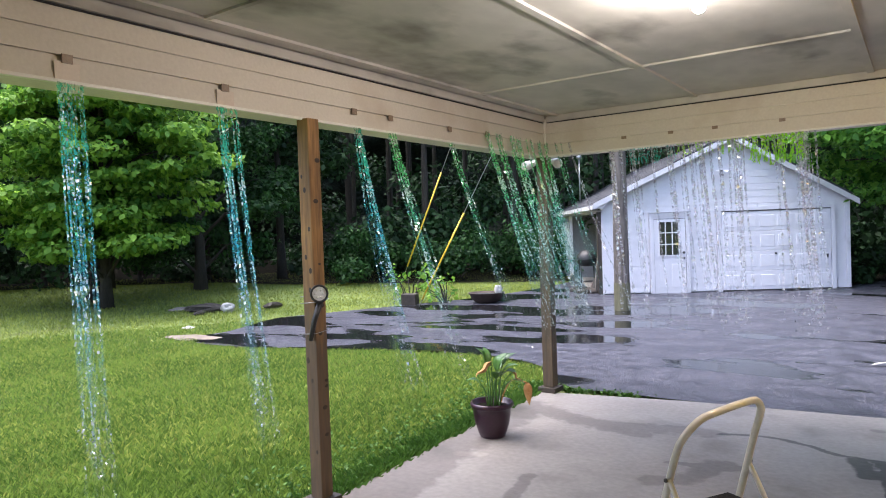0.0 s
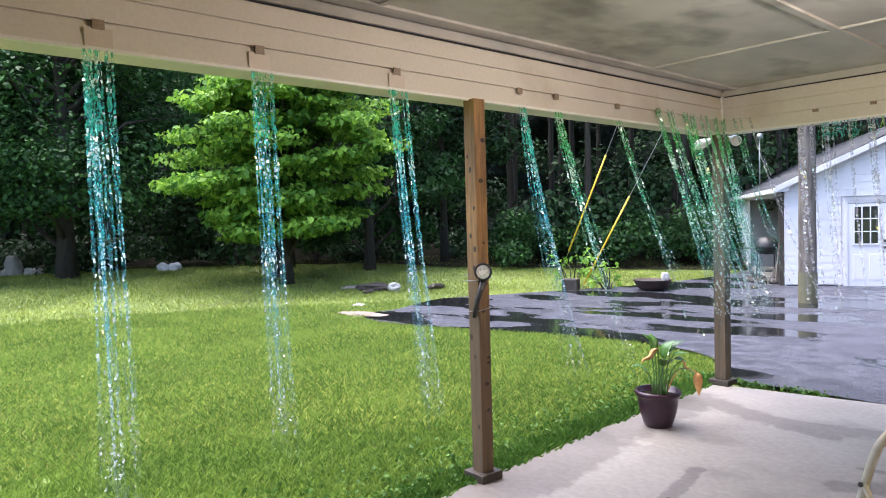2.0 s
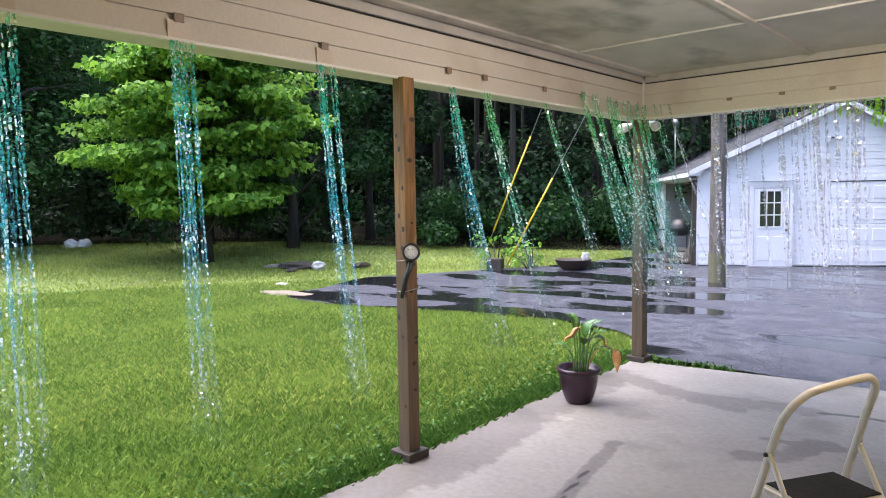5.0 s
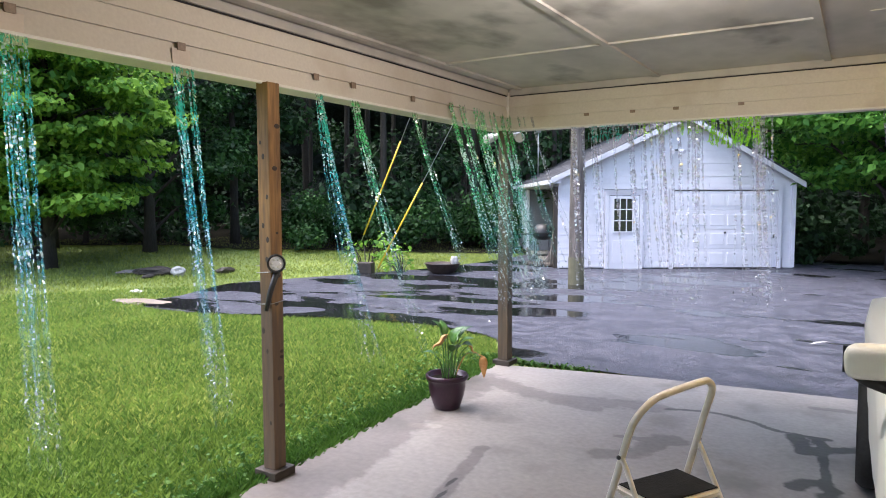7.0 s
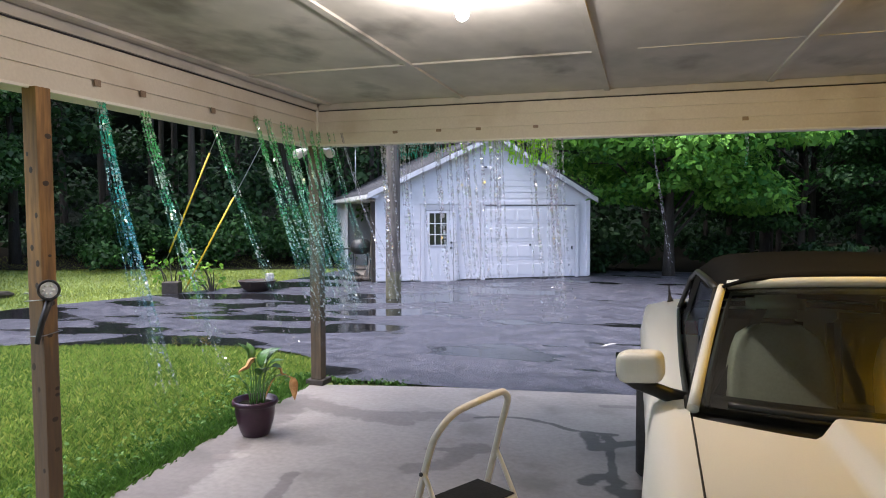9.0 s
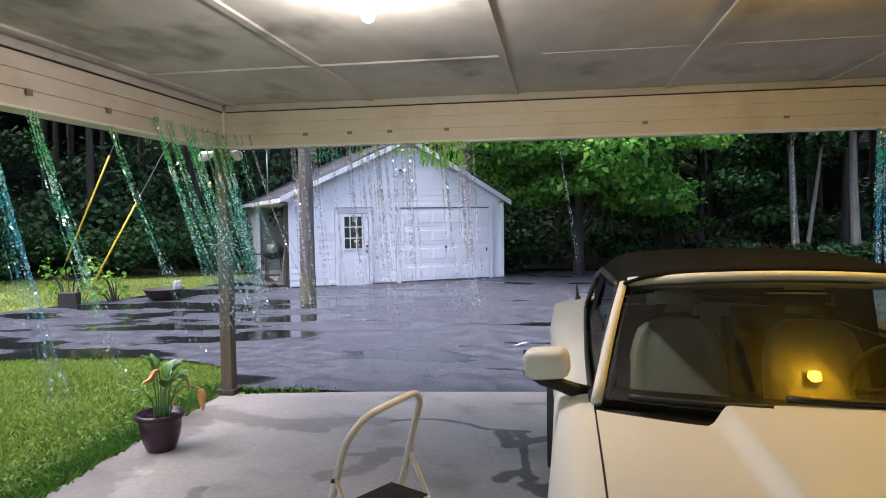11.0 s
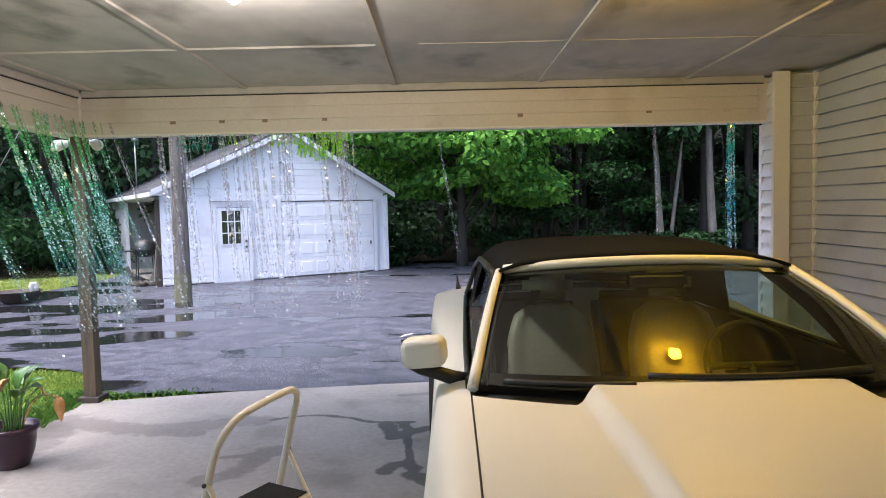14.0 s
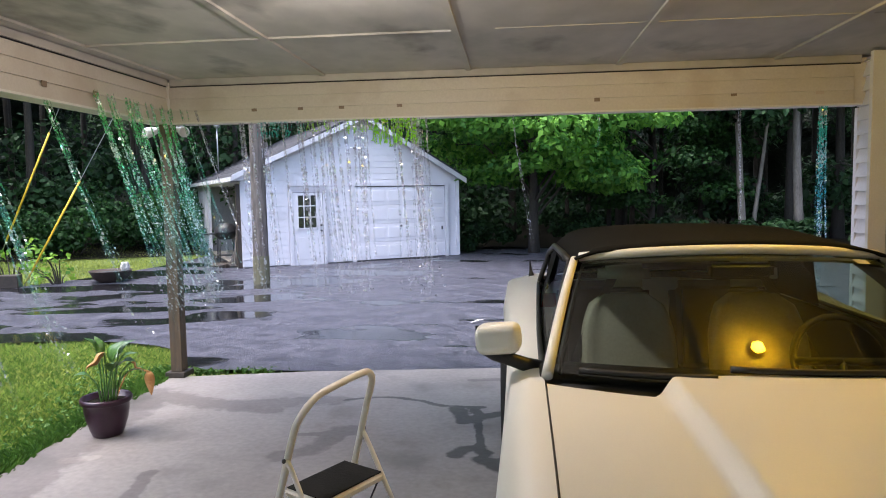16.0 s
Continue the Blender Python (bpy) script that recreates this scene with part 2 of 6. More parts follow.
M["leaf_dead"] = surf("dead_leaf", (0.45, 0.20, 0.06), (0.68, 0.38, 0.16), 12, 60, 0.6, 0.15)
M["bin"] = surf("dark_green_bin_plastic", (0.006, 0.010, 0.009), (0.014, 0.020, 0.018), 3, 90, 0.32, 0.06, coat=0.15)
M["tape"] = surf("brown_tape", (0.20, 0.14, 0.09), (0.32, 0.23, 0.16), 20, 90, 0.5, 0.1)
M["tape_pale"] = surf("aged_clear_tape", (0.58, 0.48, 0.38), (0.64, 0.54, 0.44), 10, 80, 0.3, 0.05)
M["porcelain"] = surf("porcelain", (0.70, 0.69, 0.66), (0.78, 0.77, 0.74), 6, 60, 0.25, 0.0)
M["bulb_white"] = glow("white_bulb", (1.0, 0.88, 0.76), 28)
M["bulb_yellow"] = glow("yellow_bulb", (1.0, 0.60, 0.02), 40)


def marked(m, marks):
    """Damp, oily or scuffed marks in a surface, with ragged soft rims, where the mesh's own values say."""
    nt = m.node_tree
    N, L, bs = nt.nodes.new, nt.links.new, nt.nodes["Principled BSDF"]
    nz = N("ShaderNodeTexNoise")
    nz.inputs["Scale"].default_value, nz.inputs["Detail"].default_value = 9, 6
    L(N("ShaderNodeNewGeometry").outputs["Position"], nz.inputs["Vector"])
    for kind, tone, most in marks:
        at, ad, mr, mx = N("ShaderNodeAttribute"), N("ShaderNodeMath"), N("ShaderNodeMapRange"), N("ShaderNodeMix")
        at.attribute_name = kind
        ad.operation = "MULTIPLY_ADD"
        ad.inputs[1].default_value = 0.9
        L(nz.outputs[0], ad.inputs[0]), L(at.outputs["Fac"], ad.inputs[2]), L(ad.outputs[0], mr.inputs[0])
        for k, val in enumerate((0.80, 1.02, 0.0, most)):
            mr.inputs[k + 1].default_value = val
        mx.data_type, mx.blend_type = "RGBA", "MULTIPLY"
        mx.inputs[7].default_value = (*tone, 1)
        L(mr.outputs[0], mx.inputs[0]), L(bs.inputs["Base Color"].links[0].from_socket, mx.inputs[6]), L(mx.outputs[2], bs.inputs["Base Color"])


M["concrete_side"] = surf("concrete_slab_side", (0.185, 0.166, 0.150), (0.325, 0.296, 0.274), 0.7, 25, 0.6, 0.12)
marked(M["concrete"], (("damp", (0.60, 0.585, 0.59), 0.9), ("wet", (0.22, 0.21, 0.20), 0.95), ("pale_scuff", (1.28, 1.26, 1.24), 0.9)))
M["bay_floor"] = surf("damp_bay_floor", (0.185, 0.166, 0.147), (0.285, 0.258, 0.23), 1.5, 25, 0.36, 0.06)
M["glass_side"] = glass_mat("side_window_glass", (0.75, 0.88, 0.84), 0.8)


def windscreen_mat():
    """Tinted, slightly dusty glass: see-through, a sharp gloss and a faint broad one."""
    m, nt, bs = node_mat("windscreen_glass")
    N, L = nt.nodes.new, nt.links.new
    tr, gl, du, fr, ms, m2 = (N("ShaderNodeBsdfTransparent"), N("ShaderNodeBsdfGlossy"), N("ShaderNodeBsdfGlossy"), N("ShaderNodeFresnel"),
                              N("ShaderNodeMixShader"), N("ShaderNodeMixShader"))
    tr.inputs["Color"].default_value = (0.66, 0.77, 0.64, 1)
    gl.inputs["Roughness"].default_value, du.inputs["Roughness"].default_value = 0.008, 0.36
    fr.inputs["IOR"].default_value, m2.inputs[0].default_value = 1.62, 0.006
    L(fr.outputs[0], ms.inputs[0]), L(tr.outputs[0], ms.inputs[1]), L(gl.outputs[0], ms.inputs[2])
    L(ms.outputs[0], m2.inputs[1]), L(du.outputs[0], m2.inputs[2])
    L(m2.outputs[0], nt.nodes["Material Output"].inputs["Surface"])
    return m


M["windscreen"] = windscreen_mat()


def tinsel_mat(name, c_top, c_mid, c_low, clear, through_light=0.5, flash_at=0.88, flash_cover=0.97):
    """Crinkled film: iridescent sheen painted as hue by height; most creases see-through, some painted white as glints.
    """
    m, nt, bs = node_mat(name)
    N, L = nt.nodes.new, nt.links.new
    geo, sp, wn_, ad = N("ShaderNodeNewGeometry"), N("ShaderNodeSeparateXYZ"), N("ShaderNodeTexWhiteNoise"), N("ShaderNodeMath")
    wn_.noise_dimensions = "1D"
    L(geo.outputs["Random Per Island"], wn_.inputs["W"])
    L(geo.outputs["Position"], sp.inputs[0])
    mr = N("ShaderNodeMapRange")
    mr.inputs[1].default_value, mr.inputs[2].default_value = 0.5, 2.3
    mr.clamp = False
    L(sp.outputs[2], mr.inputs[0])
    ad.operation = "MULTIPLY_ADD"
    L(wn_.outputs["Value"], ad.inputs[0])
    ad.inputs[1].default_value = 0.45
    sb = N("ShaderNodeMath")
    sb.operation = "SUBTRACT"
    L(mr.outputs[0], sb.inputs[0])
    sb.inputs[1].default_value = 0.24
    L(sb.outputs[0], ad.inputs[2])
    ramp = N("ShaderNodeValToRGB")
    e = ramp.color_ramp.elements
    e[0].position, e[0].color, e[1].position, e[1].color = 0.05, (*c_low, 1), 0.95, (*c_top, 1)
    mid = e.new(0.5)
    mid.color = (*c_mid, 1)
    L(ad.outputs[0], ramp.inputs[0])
    flash = N("ShaderNodeMapRange")
    flash.inputs[1].default_value, flash.inputs[2].default_value = flash_at, flash_at + 0.05
    L(geo.outputs["Random Per Island"], flash.inputs[0])
    pale = N("ShaderNodeMix")
    pale.data_type = "RGBA"
    L(flash.outputs[0], pale.inputs[0]), L(ramp.outputs[0], pale.inputs[6])
    pale.inputs[7].default_value = (0.95, 0.98, 0.97, 1)
    L(pale.outputs[2], bs.inputs["Base Color"])
    shine = N("ShaderNodeMapRange")
    shine.inputs[3].default_value, shine.inputs[4].default_value = 0.10, 1.0
    L(flash.outputs[0], shine.inputs[0]), L(shine.outputs[0], bs.inputs["Metallic"])
    gloss = N("ShaderNodeMapRange")
    gloss.inputs[3].default_value, gloss.inputs[4].default_value = 0.12, 0.24
    L(flash.outputs[0], gloss.inputs[0]), L(gloss.outputs[0], bs.inputs["Roughness"])
    bs.inputs["Thin Film Thickness"].default_value = 340
    tl, tr, m1, ms = N("ShaderNodeBsdfTranslucent"), N("ShaderNodeBsdfTransparent"), N("ShaderNodeMixShader"), N("ShaderNodeMixShader")
    L(pale.outputs[2], tl.inputs["Color"])
    thru = N("ShaderNodeMapRange")
    thru.inputs[3].default_value, thru.inputs[4].default_value = through_light, 0.45
    L(flash.outputs[0], thru.inputs[0]), L(thru.outputs[0], m1.inputs[0])
    L(bs.outputs[0], m1.inputs[1]), L(tl.outputs[0], m1.inputs[2])
    op = N("ShaderNodeMapRange")
    veil = N("ShaderNodeMapRange")              # the film is thicker-looking where it lies folded
    veil.inputs[3].default_value, veil.inputs[4].default_value = 0.4 * (1 - clear), 1.6 * (1 - clear)
    L(wn_.outputs["Value"], veil.inputs[0])
    sheer = N("ShaderNodeMapRange")             # cover lowered downwards, imitating ends washed out against the bright lawn
    for k, val in enumerate((0.7, 1.7, 0.26, 1.0)):
        sheer.inputs[k + 1].default_value = val
    thin = N("ShaderNodeMath")
    thin.operation = "MULTIPLY"
    L(sp.outputs[2], sheer.inputs[0]), L(sheer.outputs[0], thin.inputs[0]), L(veil.outputs[0], thin.inputs[1])
    op.inputs[4].default_value = flash_cover
    L(thin.outputs[0], op.inputs[3])
    loose = N("ShaderNodeMapRange")
    for k, val in enumerate((0.6, 1.6, 0.5, 1.0)):
        loose.inputs[k + 1].default_value = val
    cover = N("ShaderNodeMath")
    cover.operation = "MULTIPLY"
    L(sp.outputs[2], loose.inputs[0]), L(flash.outputs[0], op.inputs[0])
    L(op.outputs[0], cover.inputs[0]), L(loose.outputs[0], cover.inputs[1]), L(cover.outputs[0], ms.inputs[0])
    L(tr.outputs[0], ms.inputs[1]), L(m1.outputs[0], ms.inputs[2])
    L(ms.outputs[0], nt.nodes["Material Output"].inputs["Surface"])
    return m


# green above, blue and pale below: view-dependent sheen set as base colour
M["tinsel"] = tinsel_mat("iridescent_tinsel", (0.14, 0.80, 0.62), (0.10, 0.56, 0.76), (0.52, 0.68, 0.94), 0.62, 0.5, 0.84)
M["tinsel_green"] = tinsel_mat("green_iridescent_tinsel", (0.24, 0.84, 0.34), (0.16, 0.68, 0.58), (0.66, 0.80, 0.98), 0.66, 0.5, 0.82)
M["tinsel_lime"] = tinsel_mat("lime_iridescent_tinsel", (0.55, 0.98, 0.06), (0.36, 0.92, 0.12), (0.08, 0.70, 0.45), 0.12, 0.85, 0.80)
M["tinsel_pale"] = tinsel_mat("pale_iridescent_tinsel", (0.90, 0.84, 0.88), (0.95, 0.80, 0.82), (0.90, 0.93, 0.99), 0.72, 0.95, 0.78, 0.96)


def asphalt_mat():
    """Wet asphalt: coarse grain, a patchy damp sheen, and shallow pools that mirror."""
    m, nt, bs = node_mat("wet_asphalt")
    N, L = nt.nodes.new, nt.links.new
    pos = N("ShaderNodeNewGeometry").outputs["Position"]

    def tex(scale, detail, stretch=(1, 1, 1)):
        n, mp = N("ShaderNodeTexNoise"), N("ShaderNodeMapping")
        mp.inputs["Scale"].default_value = stretch
        n.inputs["Scale"].default_value, n.inputs["Detail"].default_value = scale, detail
        L(pos, mp.inputs["Vector"]), L(mp.outputs[0], n.inputs["Vector"])
        return n.outputs[0]

    def rng_(src, a, b, c, d):
        r = N("ShaderNodeMapRange")
        for i, v in enumerate((a, b, c, d)):
            r.inputs[i + 1].default_value = v
        L(src, r.inputs[0])
        return r.outputs[0]

    grain, patch, pool = tex(46, 3), tex(3.6, 8), tex(0.62, 8, (0.62, 1.35, 1))
    side = N("ShaderNodeSeparateXYZ")            # the drive falls towards the lawn, so more water stands there
    L(pos, side.inputs[0])
    level = N("ShaderNodeMath")
    level.operation = "SUBTRACT"
    L(pool, level.inputs[0]), L(rng_(side.outputs[0], -5.0, 0.5, -0.012, 0.095), level.inputs[1])
    wet = rng_(level.outputs[0], 0.50, 0.55, 0.0, 1.0)
    cr = N("ShaderNodeValToRGB")
    cr.color_ramp.elements[0].position, cr.color_ramp.elements[1].position = 0.36, 0.68
    cr.color_ramp.elements[0].color, cr.color_ramp.elements[1].color = (0.024, 0.0245, 0.031, 1), (0.096, 0.096, 0.122, 1)
    mixg = N("ShaderNodeMix")
    mixg.inputs[0].default_value = 0.38
    L(grain, mixg.inputs[2]), L(patch, mixg.inputs[3])
    soak = N("ShaderNodeMix")                    # soaked asphalt is darker
    soak.data_type = "RGBA"
    soak.inputs[7].default_value = (0.012, 0.012, 0.014, 1)
    L(mixg.outputs[0], cr.inputs[0]), L(wet, soak.inputs[0]), L(cr.outputs[0], soak.inputs[6]), L(soak.outputs[2], bs.inputs["Base Color"])
    L(rng_(wet, 0.0, 1.0, 0.22, 0.5), bs.inputs["Specular IOR Level"])
    damp = rng_(patch, 0.38, 0.62, 0.36, 0.58)
    rmix = N("ShaderNodeMix")
    L(wet, rmix.inputs[0]), L(damp, rmix.inputs[2])
    rmix.inputs[3].default_value = 0.05
    L(rmix.outputs[0], bs.inputs["Roughness"])
    bp = N("ShaderNodeBump")
    bp.inputs["Distance"].default_value = 0.012
    L(rng_(wet, 0.0, 1.0, 1.0, 0.04), bp.inputs["Strength"])
    L(grain, bp.inputs["Height"]), L(bp.outputs[0], bs.inputs["Normal"])
    return m


M["asphalt"] = asphalt_mat()


# ---- mesh helpers ----
def box(bm, c, s, rz=0.0, rx=0.0, ry=0.0, bev=0.0):
    """A box with centre c and sizes s, turned by degrees."""
    r = bmesh.ops.create_cube(bm, size=1.0, matrix=pose(*c, rx, ry, rz) @ Matrix.Diagonal((*s, 1)))
    if bev:
        es = list({e for v in r["verts"] for e in v.link_edges})
        bmesh.ops.bevel(bm, geom=es, offset=bev, segments=2, affect="EDGES", profile=0.6)
    return bm


def tube(bm, pts, rad, seg=10, caps=True):
    """A round tube along points; rad is a number or one for each point."""
    pts = [Vector(p) for p in pts]
    rads = rad if isinstance(rad, (list, tuple)) else [rad] * len(pts)
    rings, side = [], None
    for i, p in enumerate(pts):
        d = (pts[min(i + 1, len(pts) - 1)] - pts[max(i - 1, 0)]).normalized()
        if side is None:
            side = d.orthogonal().normalized()
        side = (side - d * side.dot(d)).normalized()
        up = d.cross(side)
        rings.append([bm.verts.new(p + rads[i] * (math.cos(a) * side + math.sin(a) * up)) for a in [2 * math.pi * k / seg for k in range(seg)]])
    for a, b in zip(rings, rings[1:]):
        for k in range(seg):
            f = bm.faces.new((a[k], a[(k + 1) % seg], b[(k + 1) % seg], b[k]))
            f.smooth = True
    if caps:
        bm.faces.new(rings[0][::-1]), bm.faces.new(rings[-1])
    return bm


def lathe(bm, prof, c=(0, 0, 0), seg=32):
    """Turns a profile of (radius, height) round the vertical through c."""
    rings = [[bm.verts.new((c[0] + r * math.cos(2 * math.pi * k / seg), c[1] + r * math.sin(2 * math.pi * k / seg), c[2] + z)) for k in range(seg)] for r, z in prof]
    for a, b in zip(rings, rings[1:]):
        for k in range(seg):
            f = bm.faces.new((a[k], a[(k + 1) % seg], b[(k + 1) % seg], b[k]))
            f.smooth = True
    return bm


def sheet(bm, rows, smooth=True):
    """A skin over rows of points."""
    vs = [[bm.verts.new(p) for p in r] for r in rows]
    for a, b in zip(vs, vs[1:]):
        for k in range(len(a) - 1):
            f = bm.faces.new((a[k], a[k + 1], b[k + 1], b[k]))
            f.smooth = smooth
    return bm


def prism(bm, poly, z0, z1):
    """An upright prism over a plan polygon."""
    lo, hi = [bm.verts.new((x, y, z0)) for x, y in poly], [bm.verts.new((x, y, z1)) for x, y in poly]
    bm.faces.new(lo[::-1]), bm.faces.new(hi)
    for k in range(len(poly)):
        j = (k + 1) % len(poly)
        bm.faces.new((lo[k], lo[j], hi[j], hi[k]))
    return bm


def smooth_path(pts, n=6):
    """Points on a smooth curve through pts."""
    P, out = [Vector(p) for p in pts], []
    for i in range(len(P) - 1):
        a, b, c, d = P[max(i - 1, 0)], P[i], P[i + 1], P[min(i + 2, len(P) - 1)]
        for k in range(n):
            t = k / n
            out.append(0.5 * ((2 * b) + (c - a) * t + (2 * a - 5 * b + 4 * c - d) * t * t + (3 * b - a - 3 * c + d) * t ** 3))
    return out + [P[-1]]


def mesh_of(name, bm, material, normals=True):
    me = bpy.data.meshes.new(name)
    if normals:
        bmesh.ops.recalc_face_normals(bm, faces=bm.faces[:])
    bm.to_mesh(me)
    bm.free()
    me.materials.append(material)
    return me


def part(name, bm, material, parent=None, label="", normals=True):
    """One mesh object under a thing or a part (or a thing of its own with no parent)."""
    ob = new(name, mesh_of(name, bm, material, normals))
    if parent is not None:
        ob.parent = parent
    if label:
        ob["label"] = label
    return ob


def thing(name, label, category, at=(0, 0, 0), rz=0.0, group="", kind=""):
    ob = new(name)
    ob.matrix_world = pose(*at, 0, 0, rz)
    return tagged(ob, label, category, group, kind)


def structure(name, bm, material, label, category):
    return tagged(part(name, bm, material), label, category, "", "structure")


def raw_mesh(name, verts, faces, material):
    """A mesh from arrays: verts (n, 3), faces (m, 3 or 4)."""
    me = bpy.data.meshes.new(name)
    k = faces.shape[1]
    me.vertices.add(len(verts))
    me.vertices.foreach_set("co", np.ascontiguousarray(verts, dtype=np.float32).ravel())
    me.loops.add(faces.size)
    me.loops.foreach_set("vertex_index", np.ascontiguousarray(faces, dtype=np.int32).ravel())
    me.polygons.add(len(faces))
    me.polygons.foreach_set("loop_start", np.arange(0, faces.size, k, dtype=np.int32))
    me.polygons.foreach_set("loop_total", np.full(len(faces), k, dtype=np.int32))
    me.update(calc_edges=True)
    me.materials.append(material)
    return me


def B():
    return bmesh.new()


# ---- the ground ----
SLAB_X, SLAB_Y = -2.74, 6.40


def slab_edge(y):
    """The slab's lawn edge runs a little outwards towards the drive."""
    return np.interp(y, (2.4, 4.4, 6.0), (-2.585, -2.70, -2.745))


def ground_z(x, y):
    """Falls gently away from the slab."""
    d = math.hypot(min(x - SLAB_X, 0.0) if y < SLAB_Y else min(x - SLAB_X, 0), max(y - SLAB_Y, 0.0))
    t = min(d / 8.0, 1.0)
    r = min(max((-x - 12.0) / 14.0, 0.0), 1.0)          # and rises again towards the woods beyond the lawn
    return -0.05 - 0.20 * t * t * (3 - 2 * t) + 0.34 * r * r * (3 - 2 * r)


def axis(inner, outer, step):
    a = list(np.arange(-inner, inner + step, step))
    g, s = inner, step
    while g < outer:
        s *= 1.5
        g += s
        a = [-g] + a + [g]
    return a


gx, gy = axis(34, 900, 1.0), axis(34, 900, 1.0)
bm = B()
sheet(bm, [[(x, y, ground_z(x, y) + (0.03 * noise.noise(Vector((x * 0.3, y * 0.3, 0))) if abs(x) < 60 else 0) - 0.02) for x in gx] for y in gy])
structure("ground", bm, M["turf"], "rough green lawn and field running to the woods", "ground")

# asphalt drive: a plan outline filled with a grid that follows the ground
DRIVE = [(-2.9, 6.35), (-3.4, 7.25), (-4.7, 7.75), (-6.4, 7.7), (-8.6, 7.35), (-10.2, 7.35), (-10.9, 7.9), (-10.9, 8.6), (-11.6, 10.3), (-11.2, 11.5),
         (-10.4, 13.4), (-9.6, 15.5), (-9.2, 18.5), (-9.0, 24.0), (-4.0, 25.0), (-0.6, 23.6), (1.5, 22.6), (9.0, 20.0), (22.0, 17.0), (22.0, 6.30)]


def inside(x, y, poly):
    c, j = False, len(poly) - 1
    for i in range(len(poly)):
        (xi, yi), (xj, yj) = poly[i], poly[j]
        if (yi > y) != (yj > y) and x < (xj - xi) * (y - yi) / (yj - yi) + xi:
            c = not c
        j = i
    return c


bm = B()
vs = [bm.verts.new((x, y, 0)) for x, y in [(p.x, p.y) for p in smooth_path([(x, y, 0) for x, y in DRIVE], 4)]]
bm.faces.new(vs)
for k in range(-12, 23):
    bmesh.ops.bisect_plane(bm, geom=bm.verts[:] + bm.edges[:] + bm.faces[:], plane_co=(k, 0, 0), plane_no=(1, 0, 0))
for k in range(6, 26):
    bmesh.ops.bisect_plane(bm, geom=bm.verts[:] + bm.edges[:] + bm.faces[:], plane_co=(0, k + 0.5, 0), plane_no=(0, 1, 0))
for v in bm.verts:
    v.co.z = ground_z(v.co.x, v.co.y) + 0.025
for f in bm.faces:
    if f.normal.z < 0:
        f.normal_flip()
structure("driveway", bm, M["asphalt"], "wet dark asphalt driveway with shallow rain pools", "driveway")

# leaf-littered floor of the woods, canopy shade put into its near-black colour
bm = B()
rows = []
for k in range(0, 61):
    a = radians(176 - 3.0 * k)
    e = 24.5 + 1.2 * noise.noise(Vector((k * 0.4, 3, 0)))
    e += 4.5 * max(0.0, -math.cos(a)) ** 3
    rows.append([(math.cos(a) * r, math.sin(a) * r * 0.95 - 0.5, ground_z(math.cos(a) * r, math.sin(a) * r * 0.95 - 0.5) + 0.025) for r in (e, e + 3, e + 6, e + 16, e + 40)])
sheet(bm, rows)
structure("woodland_floor", bm, M["soil"], "wet leaf litter with the trees' shade in its colour", "ground")

# ---- carport ----
CEIL, LOW, BEAM_TOP = 2.62, 2.255, 2.572
WALL_X = 3.40
bm = B()
prism(bm, [(-2.585, -3.0), (-2.585, 2.4), (-2.70, 4.4), (-2.745, 5.97), (-2.55, 6.02), (-1.5, 6.23), (0.2, 6.41), (4.2, 6.48), (4.2, -3.0)], -0.30, -0.003)
structure("slab_body", bm, M["concrete_side"], "concrete body of the carport slab", "floor")

